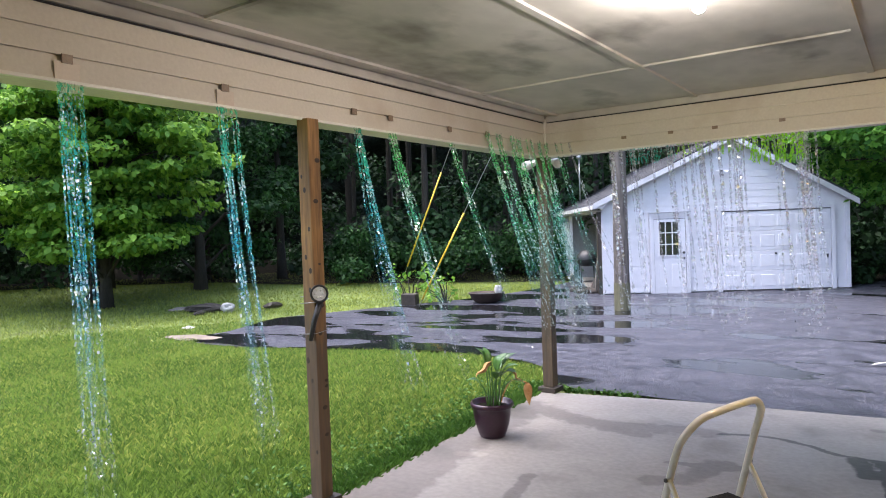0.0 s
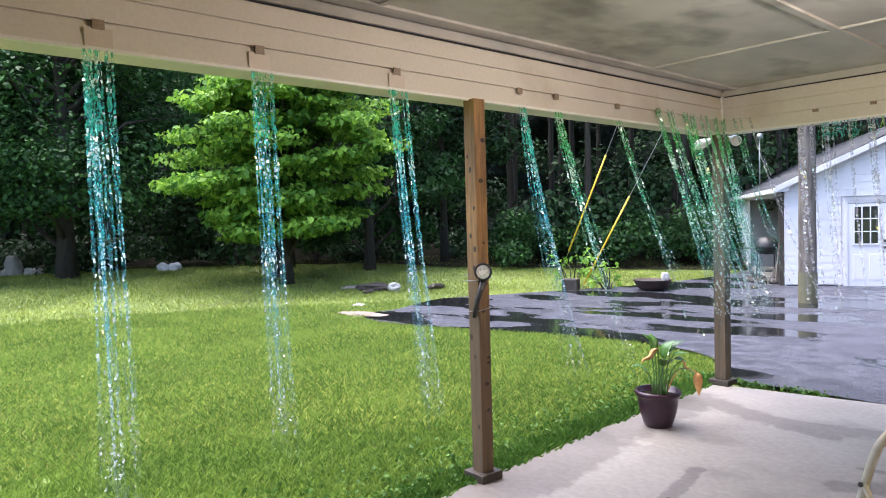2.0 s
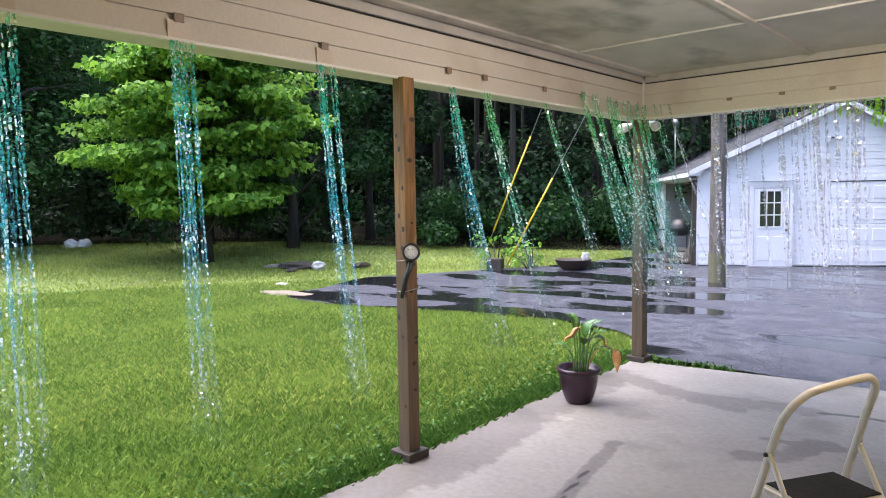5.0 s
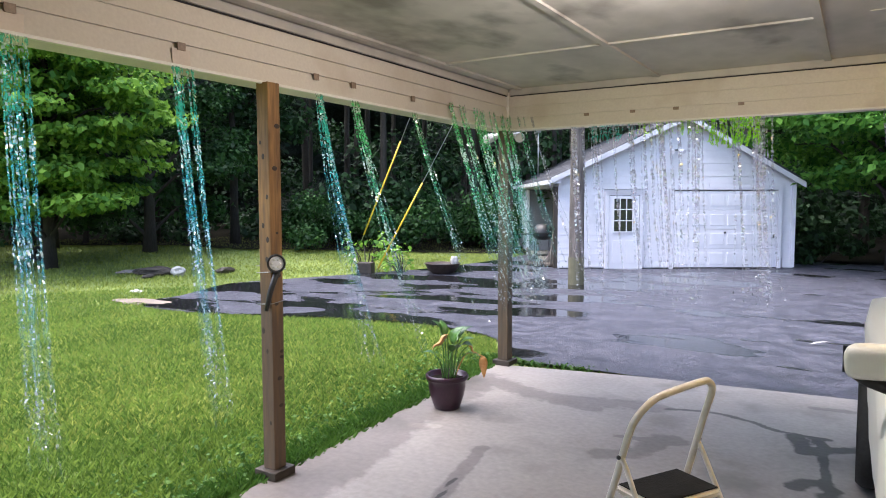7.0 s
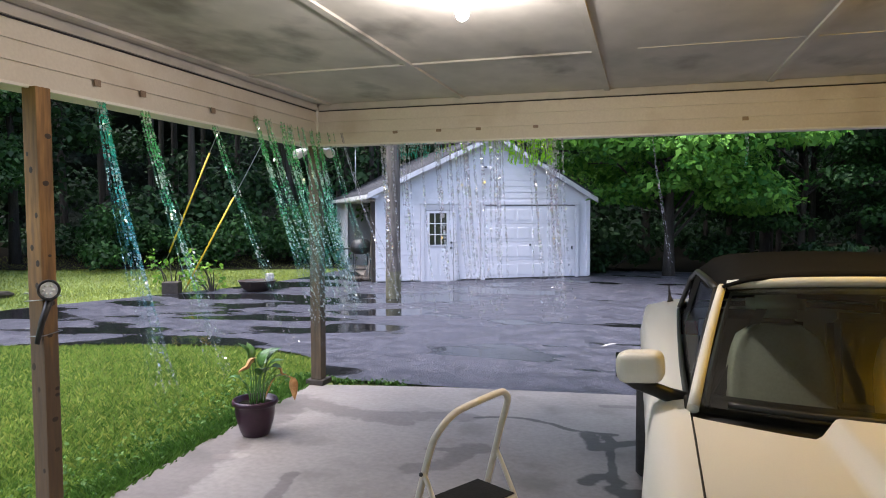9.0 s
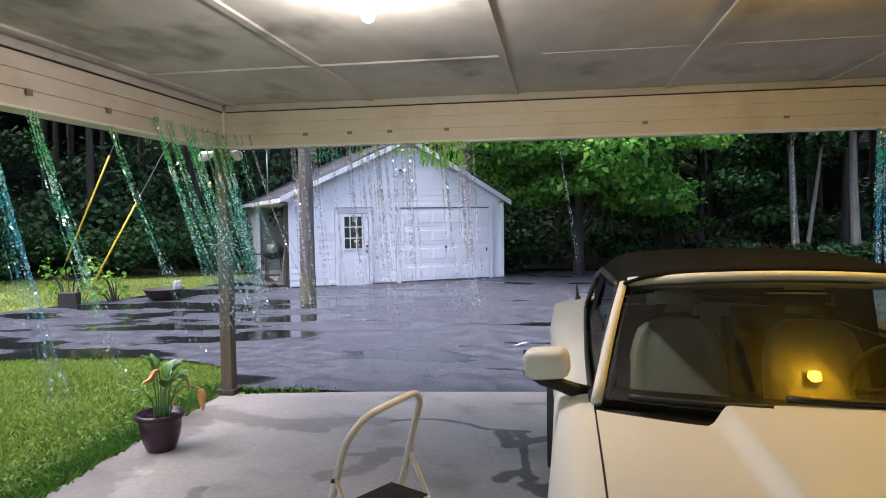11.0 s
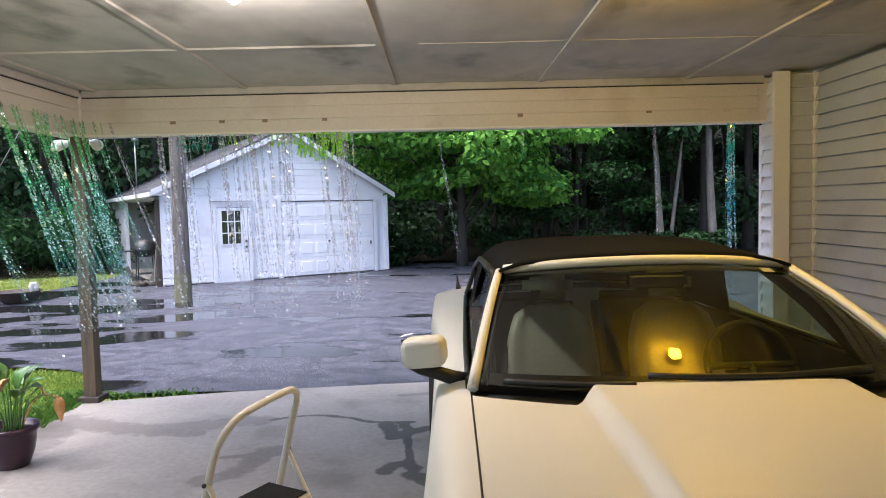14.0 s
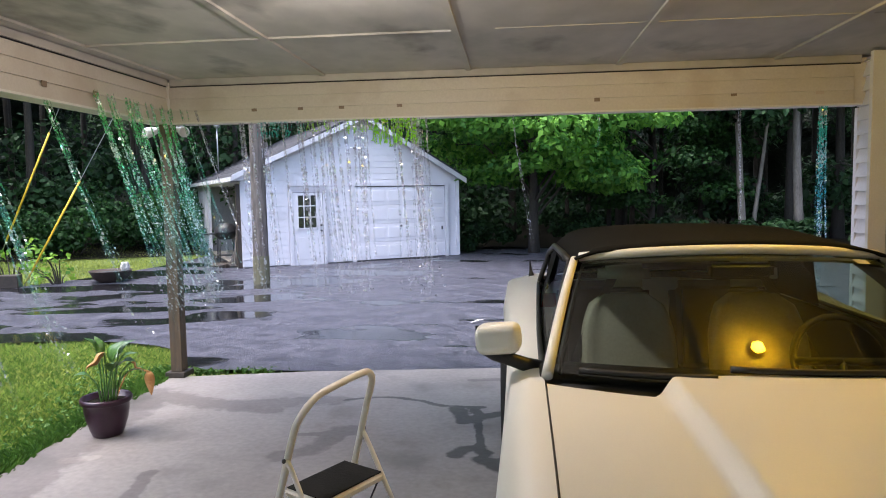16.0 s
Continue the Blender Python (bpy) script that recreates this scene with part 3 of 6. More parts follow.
# damp, oily and scuffed marks: kind, line of the mark, half width
SLAB_MARKS = (
    ("wet", [(-0.97, 5.38), (-0.76, 5.46), (-0.58, 5.46), (-0.36, 5.38), (-0.18, 5.27), (0.12, 5.25)], 0.022),        # crack
    ("wet", [(-0.08, 5.23), (-0.03, 5.05), (0.0, 4.92), (0.08, 5.0), (0.18, 5.07), (0.30, 5.13)], 0.055),        # pool
    ("wet", [(0.04, 5.24), (0.09, 5.12), (0.12, 5.02)], 0.035),        # arm
    ("wet", [(0.10, 4.93), (0.115, 4.72), (0.13, 4.51), (0.15, 4.30)], 0.024),        # drip
    ("wet", [(-0.02, 4.30), (0.04, 4.41), (0.12, 4.41), (0.17, 4.33)], 0.048),        # drip low
    ("wet", [(0.15, 4.24), (0.20, 4.20), (0.26, 4.12), (0.30, 4.22)], 0.055),        # drip foot
    ("damp", [(-1.76, 5.12), (-1.62, 5.14), (-1.47, 5.10)], 0.075),        # round
    ("damp", [(-1.10, 4.22), (-0.95, 4.34), (-0.86, 4.55), (-0.82, 4.72), (-0.74, 4.67)], 0.075),        # bird
    ("damp", [(-1.12, 4.60), (-0.98, 4.62), (-0.84, 4.70)], 0.030),        # bird wing
    ("damp", [(-2.45, 5.42), (-2.1, 5.26), (-1.8, 5.22), (-1.4, 5.31), (-1.05, 5.38)], 0.11),        # band
    ("damp", [(-1.58, 2.85), (-1.64, 3.16), (-1.72, 3.56), (-1.79, 3.92)], 0.045),        # streak
    ("wet", [(-1.60, 2.90), (-1.65, 3.18), (-1.70, 3.42)], 0.012),        # streak core
    ("damp", [(-2.30, 2.75), (-2.30, 3.15), (-2.36, 3.55), (-2.44, 3.95), (-2.50, 4.3)], 0.10),        # near
    ("damp", [(-2.44, 1.6), (-2.48, 2.3), (-2.46, 3.0), (-2.54, 3.7), (-2.58, 4.6), (-2.60, 5.4)], 0.20),        # wet edge
    ("pale_scuff", [(-2.43, 4.07), (-2.36, 4.10), (-2.28, 4.13)], 0.045),        # pale
    ("damp", [(0.0, 5.99), (0.12, 6.01), (0.26, 6.02)], 0.04),        # front
)


def mark_cover(xy, kind):
    """How deep inside a mark of that kind each point lies, from 0 at its rim to 1."""
    out = np.zeros(len(xy))
    for k, line, w in SLAB_MARKS:
        if k != kind:
            continue
        path = np.array([(p.x, p.y) for p in smooth_path([(*p, 0) for p in line], 4)])
        d = np.full(len(xy), 1e9)
        for a, b in zip(path, path[1:]):
            t = np.clip(((xy - a) @ (b - a)) / max(1e-9, (b - a) @ (b - a)), 0, 1)
            d = np.minimum(d, np.linalg.norm(xy - a - t[:, None] * (b - a), axis=1))
        out = np.maximum(out, np.clip(1 - d / (w * 2.0), 0, 1))
    return out


xs = np.concatenate([np.arange(0, 3.4, 0.03), np.arange(3.4, 6.95, 0.25)])
vs_ = np.concatenate([np.arange(0, 5.2, 0.25), np.arange(5.2, 9.36, 0.03), [9.36]]) / 9.36
grid = []
for v in vs_:
    for q in xs / xs[-1]:
        x = -2.745 + q * 6.945
        y = -3.0 + v * (np.interp(x, (-2.745, -2.55, -1.5, 0.2, 4.2), (5.97, 6.02, 6.23, 6.41, 6.48)) + 3.0)
        edge = slab_edge(y)
        grid.append((edge + q * (4.2 - edge), y, 0.0))
grid = np.array(grid)
n_x, n_v = len(xs), len(vs_)
quads = np.array([(r * n_x + c, r * n_x + c + 1, (r + 1) * n_x + c + 1, (r + 1) * n_x + c) for r in range(n_v - 1) for c in range(n_x - 1)])
floor_mesh = raw_mesh("floor", grid, quads, M["concrete"])
for kind in ("damp", "wet", "pale_scuff"):
    floor_mesh.attributes.new(kind, "FLOAT", "POINT").data.foreach_set("value", mark_cover(grid[:, :2], kind).astype(np.float32))
tagged(new("floor", floor_mesh), "worn concrete carport slab with damp stains and a crack", "floor", "", "structure")

bm = B()
box(bm, (0.35, 1.6, CEIL + 0.10), (6.5, 9.6, 0.16))
for x in (-2.5, -1.24, 0.0, 1.22, 2.45):   # long battens
    box(bm, (x, 1.6, CEIL + 0.012), (0.045, 8.8, 0.016))
for y in (-0.25, 2.15, 4.62):              # cross battens
    box(bm, (-1.25, y, CEIL + 0.014), (2.5, 0.03, 0.014))
    box(bm, (1.85, y, CEIL + 0.0185), (3.2, 0.008, 0.005))
structure("ceiling", bm, M["ceiling"], "stained grey ceiling boards with thin battens", "ceiling")


def lapped(bm, p0, p1, z0, z1, n_out, course=0.105, lap=0.017, slot=0.006):
    """Overlapping horizontal boards between two plan points."""
    p0, p1, n_out = Vector((*p0, 0)), Vector((*p1, 0)), Vector((*n_out, 0))
    z = z0
    while z < z1 - 0.001:
        t = min(z + course, z1)
        a, b = n_out * lap, n_out * 0.002
        q = [bm.verts.new(p + o + Vector((0, 0, h))) for p in (p0, p1) for o, h in ((a * 0, z + slot), (a, z + slot), (b, t), (b * 0, t))]
        for f in ((1, 2, 6, 5), (0, 1, 5, 4), (0, 3, 2, 1), (4, 5, 6, 7)):
            bm.faces.new([q[i] for i in f])
        z = t
    return bm


# side beam: boxed in with lapped vinyl, run along y
bm = B()
box(bm, (-2.735, 1.55, (CEIL + LOW) / 2 + 0.003), (0.176, 9.1, CEIL - LOW))
lapped(bm, (-2.645, -2.9), (-2.645, 5.985), LOW + 0.006, BEAM_TOP, (1, 0), 0.104)
lapped(bm, (-2.825, -2.9), (-2.825, 6.2), LOW + 0.006, CEIL, (-1, 0), 0.118)
structure("beam_side", bm, M["vinyl"], "cream vinyl clad carport beam along the lawn", "beam")
bm = B()
box(bm, (0.24, 6.09, (CEIL + LOW) / 2 + 0.003), (5.79, 0.18, CEIL - LOW - 0.004))
lapped(bm, (-2.635, 6.0), (3.04, 6.0), LOW + 0.006, BEAM_TOP, (0, -1), 0.104)
lapped(bm, (-2.8, 6.18), (3.13, 6.18), LOW + 0.006, CEIL, (0, 1), 0.118)
structure("beam_front", bm, M["vinyl"], "cream vinyl clad carport beam over the drive opening", "beam")
# the gap strips put the joint's shadow in as a near-black colour
for nm, c, s in (("trim_corner", (-2.633, 5.988, 2.44), (0.022, 0.022, 0.34)), ("trim_side", (-2.63, 1.5, LOW + 0.004), (0.024, 8.95, 0.016)),
                 ("trim_front", (0.24, 5.988, LOW + 0.004), (5.72, 0.024, 0.016)), ("gap_side", (-2.638, 1.5, BEAM_TOP + 0.005), (0.012, 8.95, 0.008)), ("gap_front", (0.24, 5.994, BEAM_TOP + 0.005), (5.70, 0.012, 0.008)),
                 ("cove_side", (-2.634, 1.5, BEAM_TOP + 0.0385), (0.026, 8.95, 0.057)), ("cove_front", (0.24, 5.990, BEAM_TOP + 0.0385), (5.70, 0.026, 0.057))):
    bm = B()
    box(bm, c, s, bev=0.003)
    kind = nm.split("_")[0]
    structure(nm, bm, M[{"trim": "trim", "gap": "dark", "cove": "ceiling"}[kind]],
              {"trim": "cream vinyl trim strip", "gap": "dark strip for the shadowed joint above the beam", "cove": "stained grey edge strip of the ceiling"}[kind], "trim")

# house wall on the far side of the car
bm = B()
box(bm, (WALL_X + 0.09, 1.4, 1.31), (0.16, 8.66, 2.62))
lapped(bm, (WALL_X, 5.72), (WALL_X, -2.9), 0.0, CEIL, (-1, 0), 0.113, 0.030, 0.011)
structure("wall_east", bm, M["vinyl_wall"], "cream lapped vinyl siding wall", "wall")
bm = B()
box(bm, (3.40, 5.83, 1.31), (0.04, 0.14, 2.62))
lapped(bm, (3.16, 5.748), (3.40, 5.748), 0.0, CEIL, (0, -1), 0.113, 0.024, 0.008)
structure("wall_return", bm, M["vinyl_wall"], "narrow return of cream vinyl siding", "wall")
bm = B()
box(bm, (3.26, 5.93, 1.31), (0.24, 0.36, 2.62))
lapped(bm, (3.14, 5.75), (3.14, 6.08), 0.0, 2.61, (-1, 0), 0.112, 0.03)
# white in place of cream: daylight on this face is put into its colour
structure("wall_outer", bm, M["white_door"], "outer siding wall beside the opening, daylight in its white colour", "wall")
for nm, c, s in (("trim_post", (3.103, 5.725, 1.31), (0.127, 0.045, 2.62)), ("trim_inside_corner", (3.385, 5.735, 1.31), (0.035, 0.035, 2.62)),
                 ("trim_outer_corner", (3.142, 6.105, 1.12), (0.05, 0.05, 2.24))):
    bm = B()
    box(bm, c, s, bev=0.004)
    # the outer corner board is whitened for daylight in the same way
    structure(nm, bm, M["white_door"] if nm == "trim_outer_corner" else M["trim"], "pale corner trim board", "trim")
bm = B()
box(bm, (0.4, -3.05, 1.3), (6.6, 0.16, 3.0))
structure("wall_south", bm, M["vinyl"], "cream siding house wall closing the carport", "wall")
bm = B()
box(bm, (0.42, 1.55, CEIL + 0.34), (6.9, 9.5, 0.10))
structure("roof", bm, M["shingle"], "low carport roof", "roof")


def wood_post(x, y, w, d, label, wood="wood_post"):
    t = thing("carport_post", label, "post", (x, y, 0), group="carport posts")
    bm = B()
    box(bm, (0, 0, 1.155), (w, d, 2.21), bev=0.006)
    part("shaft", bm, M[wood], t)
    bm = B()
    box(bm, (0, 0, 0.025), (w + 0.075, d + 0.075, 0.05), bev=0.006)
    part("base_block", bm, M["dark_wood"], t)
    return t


def knots(post, half, seed, n):
    """Dark knots, a hair proud of the two faces towards the yard and the house."""
    rr = random.Random(seed)
    for k in range(n):
        bm = B()
        lathe(bm, [(0.0, 0.0012), (0.007, 0.001), (0.010, 0.0)], seg=10)
        bm.transform(Matrix.Diagonal((1.0, 1.5, 1.0, 1)))
        z, o = rr.uniform(0.3, 2.15), rr.uniform(-0.6, 0.6) * half
        m = pose(half, o, z, 0, 90, 0) if k % 2 else pose(o, -half, z, 90, 0, 0)
        bm.transform(m @ Matrix.Diagonal((rr.uniform(0.7, 1.4),) * 2 + (1, 1)))
        part("knot", bm, M["knot"], post)


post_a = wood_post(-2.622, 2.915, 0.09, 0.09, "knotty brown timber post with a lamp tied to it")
post_b = wood_post(-2.678, 6.045, 0.105, 0.11, "weathered brown timber post at the slab corner", "wood_grey")

knots(post_a, 0.0452, 3, 18)
knots(post_b, 0.0530, 4, 10)

# ---- garage ----
GA = 32.0
G = pose(-5.55, 17.8, -0.25, 0, 0, GA)     # local x along the front, y into the building
g_len, S0, S1, EAVE, APEX, SA, FALL = 9.0, -1.24, 5.07, 2.38, 4.05, 2.10, 0.575
garage = thing("garage", "white painted gabled garage with grey shingle roof", "garage")
garage.matrix_world = G


def gpart(name, bm, material, parent=None, label=""):
    return part(name, bm, material, parent or garage, label)


def roof_z(s):
    return EAVE + (APEX - EAVE) * (s - S0) / (SA - S0) if s < SA else APEX - FALL * (s - SA)


def gable_block(s0, s1, y0, y1):
    """A block under the roof slopes between two places along the front."""
    poly = [(s0, 0.0), (s1, 0.0), (s1, roof_z(s1))] + ([(SA, APEX)] if s0 < SA < s1 else []) + [(s0, roof_z(s0))]
    bm = B()
    f0, f1 = [bm.verts.new((s, y0, z)) for s, z in poly], [bm.verts.new((s, y1, z)) for s, z in poly]
    bm.faces.new(f0), bm.faces.new(f1[::-1])
    for k in range(len(poly)):
        j = (k + 1) % len(poly)
        bm.faces.new((f0[k], f0[j], f1[j], f1[k]))
    return bm


gpart("wall_front", gable_block(S0, S1, 0.03, 0.16), M["white_paint"])
gpart("wall_main", gable_block(-0.05, S1, 0.16, g_len), M["white_paint"])
gpart("wall_rear", gable_block(S0, -0.05, 6.5, g_len), M["white_paint"])


def gbox(name, c, s, material, parent=None, label="", bev=0.0):
    bm = B()
    box(bm, c, s, bev=bev)
    return gpart(name, bm, material, parent, label)


# gable roof with real thickness, long slope over the open lean-to
def slope_slab(bm, s0, z0, s1, z1, y0, y1, thick=0.10):
    q = [bm.verts.new((s, y, z + dz)) for dz in (0, thick) for y in (y0, y1) for s, z in ((s0, z0), (s1, z1))]
    for f in ((0, 1, 3, 2), (4, 6, 7, 5), (0, 4, 5, 1), (2, 3, 7, 6), (0, 2, 6, 4), (1, 5, 7, 3)):
        bm.faces.new([q[i] for i in f])


EAVE_S, EAVE_Z, RIDGE = -1.47, 2.31, APEX + 0.03
END_S = S1 + 0.16
END_Z = RIDGE - 0.565 * (END_S - SA)
bm = B()
slope_slab(bm, EAVE_S, EAVE_Z, SA, RIDGE, -0.20, g_len + 0.3, 0.07)
slope_slab(bm, SA, RIDGE, END_S, END_Z, -0.20, g_len + 0.3, 0.07)
roof_g = gpart("roof", bm, M["shingle"], label="grey shingle roof")
n_rows = 18
for k in range(n_rows):      # shingle courses of the slope towards the lawn
    zf = lambda s: EAVE_Z + (RIDGE - EAVE_Z) * (s - EAVE_S) / (SA - EAVE_S) + 0.07
    s_a, s_b = (EAVE_S - 0.02 + (SA - EAVE_S) * q / n_rows for q in (k, k + 1.12))
    bm = B()
    slope_slab(bm, s_a, zf(s_a) + 0.010, s_b, zf(s_b) + 0.002, -0.21, g_len + 0.31, 0.006)
    gpart("shingle_course", bm, M["shingle"], roof_g)
bm = B()     # barge boards, with a boxed return at the eave
slope_slab(bm, EAVE_S, EAVE_Z - 0.02, SA, RIDGE - 0.14, -0.245, -0.205, 0.14)
gpart("barge_board", bm, M["white_paint"], roof_g)
bm = B()
slope_slab(bm, SA, RIDGE - 0.14, END_S, END_Z - 0.14, -0.245, -0.205, 0.14)
gpart("barge_board", bm, M["white_paint"], roof_g)
bm = B()
q = [bm.verts.new((s, y, z)) for y in (-0.20, 0.03) for s, z in ((EAVE_S, EAVE_Z - 0.02), (S0 + 0.02, EAVE_Z - 0.02), (S0 + 0.22, EAVE_Z + 0.30), (EAVE_S, EAVE_Z + 0.01))]
for f in ((0, 1, 2, 3), (4, 7, 6, 5), (0, 4, 5, 1), (1, 5, 6, 2), (2, 6, 7, 3), (3, 7, 4, 0)):
    bm.faces.new([q[i] for i in f])
gpart("eave_return", bm, M["white_paint"], roof_g)
gbox("fascia", (EAVE_S - 0.015, g_len / 2, EAVE_Z + 0.02), (0.03, g_len + 0.45, 0.11), M["peeling"], roof_g)
gbox("soffit", ((EAVE_S + S0) / 2 + 0.3, 3.4, EAVE_Z - 0.05), (0.80, 6.3, 0.03), M["white_paint"], roof_g)

# open bay in the side wall
bay = gbox("bay_lining", (-0.60, 6.46, 1.12), (1.06, 0.06, 2.2), M["bay_wall"])
gbox("bay_partition", (-0.075, 3.3, 1.12), (0.04, 6.3, 2.2), M["bay_wall"], bay)
gbox("stud", (S0 + 0.05, 6.40, 1.12), (0.09, 0.10, 2.2), M["white_paint"], bay)
gbox("corner_board", (S0 - 0.02, 0.14, 1.11), (0.16, 0.16, 2.2), M["dark_wood"], bay, "rotten dark corner board")
gbox("bay_floor", (-0.68, 3.3, 0.012), (1.16, 6.3, 0.04), M["bay_floor"], bay)

# openings
DX, DTOP = 0.500, 2.055                     # middle and head of the side door
frame_d = gbox("door_frame", (DX, 0.0, DTOP / 2 - 0.015), (1.02, 0.10, DTOP - 0.03), M["white_paint"])
leaf = gbox("door_leaf", (DX, -0.035, 0.985), (0.83, 0.05, 1.95), M["white_door"], frame_d, bev=0.004)
for c, s in (((DX - 0.455, -0.065, DTOP / 2), (0.09, 0.04, DTOP)), ((DX + 0.455, -0.065, DTOP / 2), (0.09, 0.04, DTOP)), ((DX, -0.066, DTOP + 0.035), (1.04, 0.05, 0.07))):
    gbox("casing", c, s, M["white_paint"], frame_d)
gbox("drip_cap", (DX, -0.085, DTOP + 0.078), (1.08, 0.07, 0.012), M["bay_wall"], frame_d)
for c, s in (((DX - 0.406, -0.062, 0.985), (0.008, 0.008, 1.95)), ((DX + 0.406, -0.062, 0.985), (0.008, 0.008, 1.95)), ((DX, -0.062, 1.966), (0.81, 0.008, 0.010))):
    gbox("door_gap", c, s, M["dark"], frame_d)
WX, WZ, WW, WH = 0.472, 1.453, 0.52, 0.90   # the door's nine panes
for i in range(3):
    for j in range(3):
        gbox("pane", (WX + (i - 1) * WW / 3, -0.064, WZ + (j - 1) * WH / 3), (WW / 3 - 0.004, 0.012, WH / 3 - 0.004), M["dark_glass"], leaf, "dark window pane")
for k in range(4):
    wide = 0.036 if k in (0, 3) else 0.024
    gbox("muntin", (WX + (k - 1.5) * WW / 3, -0.074, WZ), (wide, 0.020, WH + 0.036), M["white_door"], leaf)
    gbox("muntin", (WX, -0.0745, WZ + (k - 1.5) * WH / 3), (WW + 0.03, 0.020, wide), M["white_door"], leaf)
for x in (DX - 0.17, DX + 0.17):
    gbox("door_panel", (x, -0.062, 0.47), (0.25, 0.014, 0.60), M["white_door"], leaf, bev=0.005)
for z in (0.93, 1.08):
    bm = B()
    bmesh.ops.create_uvsphere(bm, u_segments=12, v_segments=8, radius=0.034, matrix=Matrix.Translation((DX + 0.345, -0.09, z)))
    gpart("knob", bm, M["metal_dark"], leaf)

OX, OW, OTOP = 3.205, 2.77, 2.085           # the overhead door
gdoor = gbox("overhead_door", (OX, 0.0, OTOP / 2), (OW, 0.08, OTOP), M["white_door"], None, "white panelled overhead door")
for r in range(4):
    zc = 0.29 + 0.515 * r
    bm = B()
    box(bm, (OX, -0.052, zc), (OW - 0.02, 0.03, 0.505), bev=0.007)
    sec = gpart("door_section", bm, M["white_door"], gdoor)
    for k in range(6):
        bm = B()
        box(bm, (OX + (k - 2.5) * 0.458, -0.068, zc), (0.36, 0.022, 0.30), bev=0.010)
        gpart("raised_panel", bm, M["white_door"], gdoor)
gbox("pull_handle", (OX + 1.27, -0.09, 0.88), (0.03, 0.04, 0.10), M["metal_dark"], gdoor)
gbox("lock", (OX - 0.02, -0.08, 0.98), (0.05, 0.03, 0.05), M["metal_dark"], gdoor)
for c, s in (((OX - OW / 2 - 0.05, -0.05, 1.07), (0.10, 0.06, 2.14)), ((OX + OW / 2 + 0.05, -0.05, 1.07), (0.10, 0.06, 2.14)), ((OX, -0.05, OTOP + 0.075), (OW + 0.22, 0.06, 0.08))):
    gbox("casing", c, s, M["white_paint"], gdoor)
# near-black strip painting the shadow line under the head casing
gbox("lintel_shadow", (OX, -0.056, OTOP + 0.020), (OW - 0.04, 0.055, 0.024), M["dark"], gdoor)
gbox("threshold_gap", (OX, -0.06, 0.035), (OW - 0.03, 0.05, 0.05), M["dark"], gdoor)
gbox("sill_gap", (1.90, 0.0, 0.02), (6.2, 0.03, 0.04), M["dark"], None, "dark rotten gap along the foot of the wall")

# wall boards round the openings, each its own piece
rnd = random.Random(4)
course = 0.172
spans_low = ((S0, -0.02), (1.02, 1.72), (4.69, S1))
k = 0
z = 0.06
while z < 2.28:
    for a, b in (spans_low if z < 2.10 else ((S0, S1),)):
        xs = [a]
        x = a + (0.42 if k % 2 else 0.62)
        while x < b - 0.2:
            xs.append(x)
            x += 0.85
        xs.append(b)
        for x0, x1 in zip(xs, xs[1:]):
            bm = B()
            t = course - 0.004
            q = [bm.verts.new((xx, yy, zz)) for xx in (x0 + 0.002, x1 - 0.002) for yy, zz in ((0.03, z), (0.006 - 0.003 * rnd.random(), z), (0.012, z + t), (0.03, z + t))]
            for f in ((1, 2, 6, 5), (0, 1, 5, 4), (0, 3, 2, 1), (4, 5, 6, 7), (2, 3, 7, 6)):
                bm.faces.new([q[i] for i in f])
            gpart("wall_board", bm, M["white_paint"])
    z += course
    k += 1
while z < APEX - 0.12:          # long laps of the gable, cut to the roof's slopes
    zt = z + course - 0.004
    lim = [(max(S0 + 0.02, SA - (APEX - 0.05 - h) * (SA - S0) / (APEX - EAVE)), min(S1 - 0.02, SA + (APEX - 0.05 - h) / FALL)) for h in (z, zt)]
    bm = B()
    q = [bm.verts.new(p) for p in ((lim[0][0], 0.03, z), (lim[0][1], 0.03, z), (lim[0][0], 0.004, z), (lim[0][1], 0.004, z),
                                   (lim[1][0], 0.012, zt), (lim[1][1], 0.012, zt), (lim[1][0], 0.03, zt), (lim[1][1], 0.03, zt))]
    for f in ((0, 1, 3, 2), (2, 3, 5, 4), (4, 5, 7, 6), (0, 2, 4, 6), (1, 7, 5, 3)):
        bm.faces.new([q[i] for i in f])
    gpart("gable_board", bm, M["white_paint"])
    z += course
gbox("corner_trim", (S1 - 0.04, -0.02, 1.2), (0.10, 0.05, 2.3), M["white_paint"])
gbox("corner_patch", (4.88, -0.02, 0.17), (0.24, 0.02, 0.26), M["white_paint"])

flood = thing("flood_light", "small twin flood light on the gable", "light", tuple(G @ Vector((1.84, -0.06, 3.16))), GA)
bm = B()
lathe(bm, [(0.0, -0.02), (0.06, -0.02), (0.06, 0.02), (0.0, 0.02)], seg=16)
part("mount", bm, M["metal_dark"], flood)
for sx in (-1, 1):
    bm = B()
    tube(bm, [(0, 0, 0), (0.07 * sx, -0.05, 0.0), (0.12 * sx, -0.12, -0.03), (0.15 * sx, -0.20, -0.06)], [0.015, 0.02, 0.05, 0.06])
    part("lamp_head", bm, M["white_door"], flood)

# things in the lean-to
grill = thing("barbecue_grill", "black charcoal grill with side shelf in the lean-to", "grill", tuple(G @ Vector((-1.46, 1.15, 0.0))), GA)
bm = B()
lathe(bm, [(0.0, 0.72), (0.20, 0.74), (0.30, 0.84), (0.31, 0.92)], seg=20)
part("bowl", bm, M["metal_dark"], grill)
bm = B()
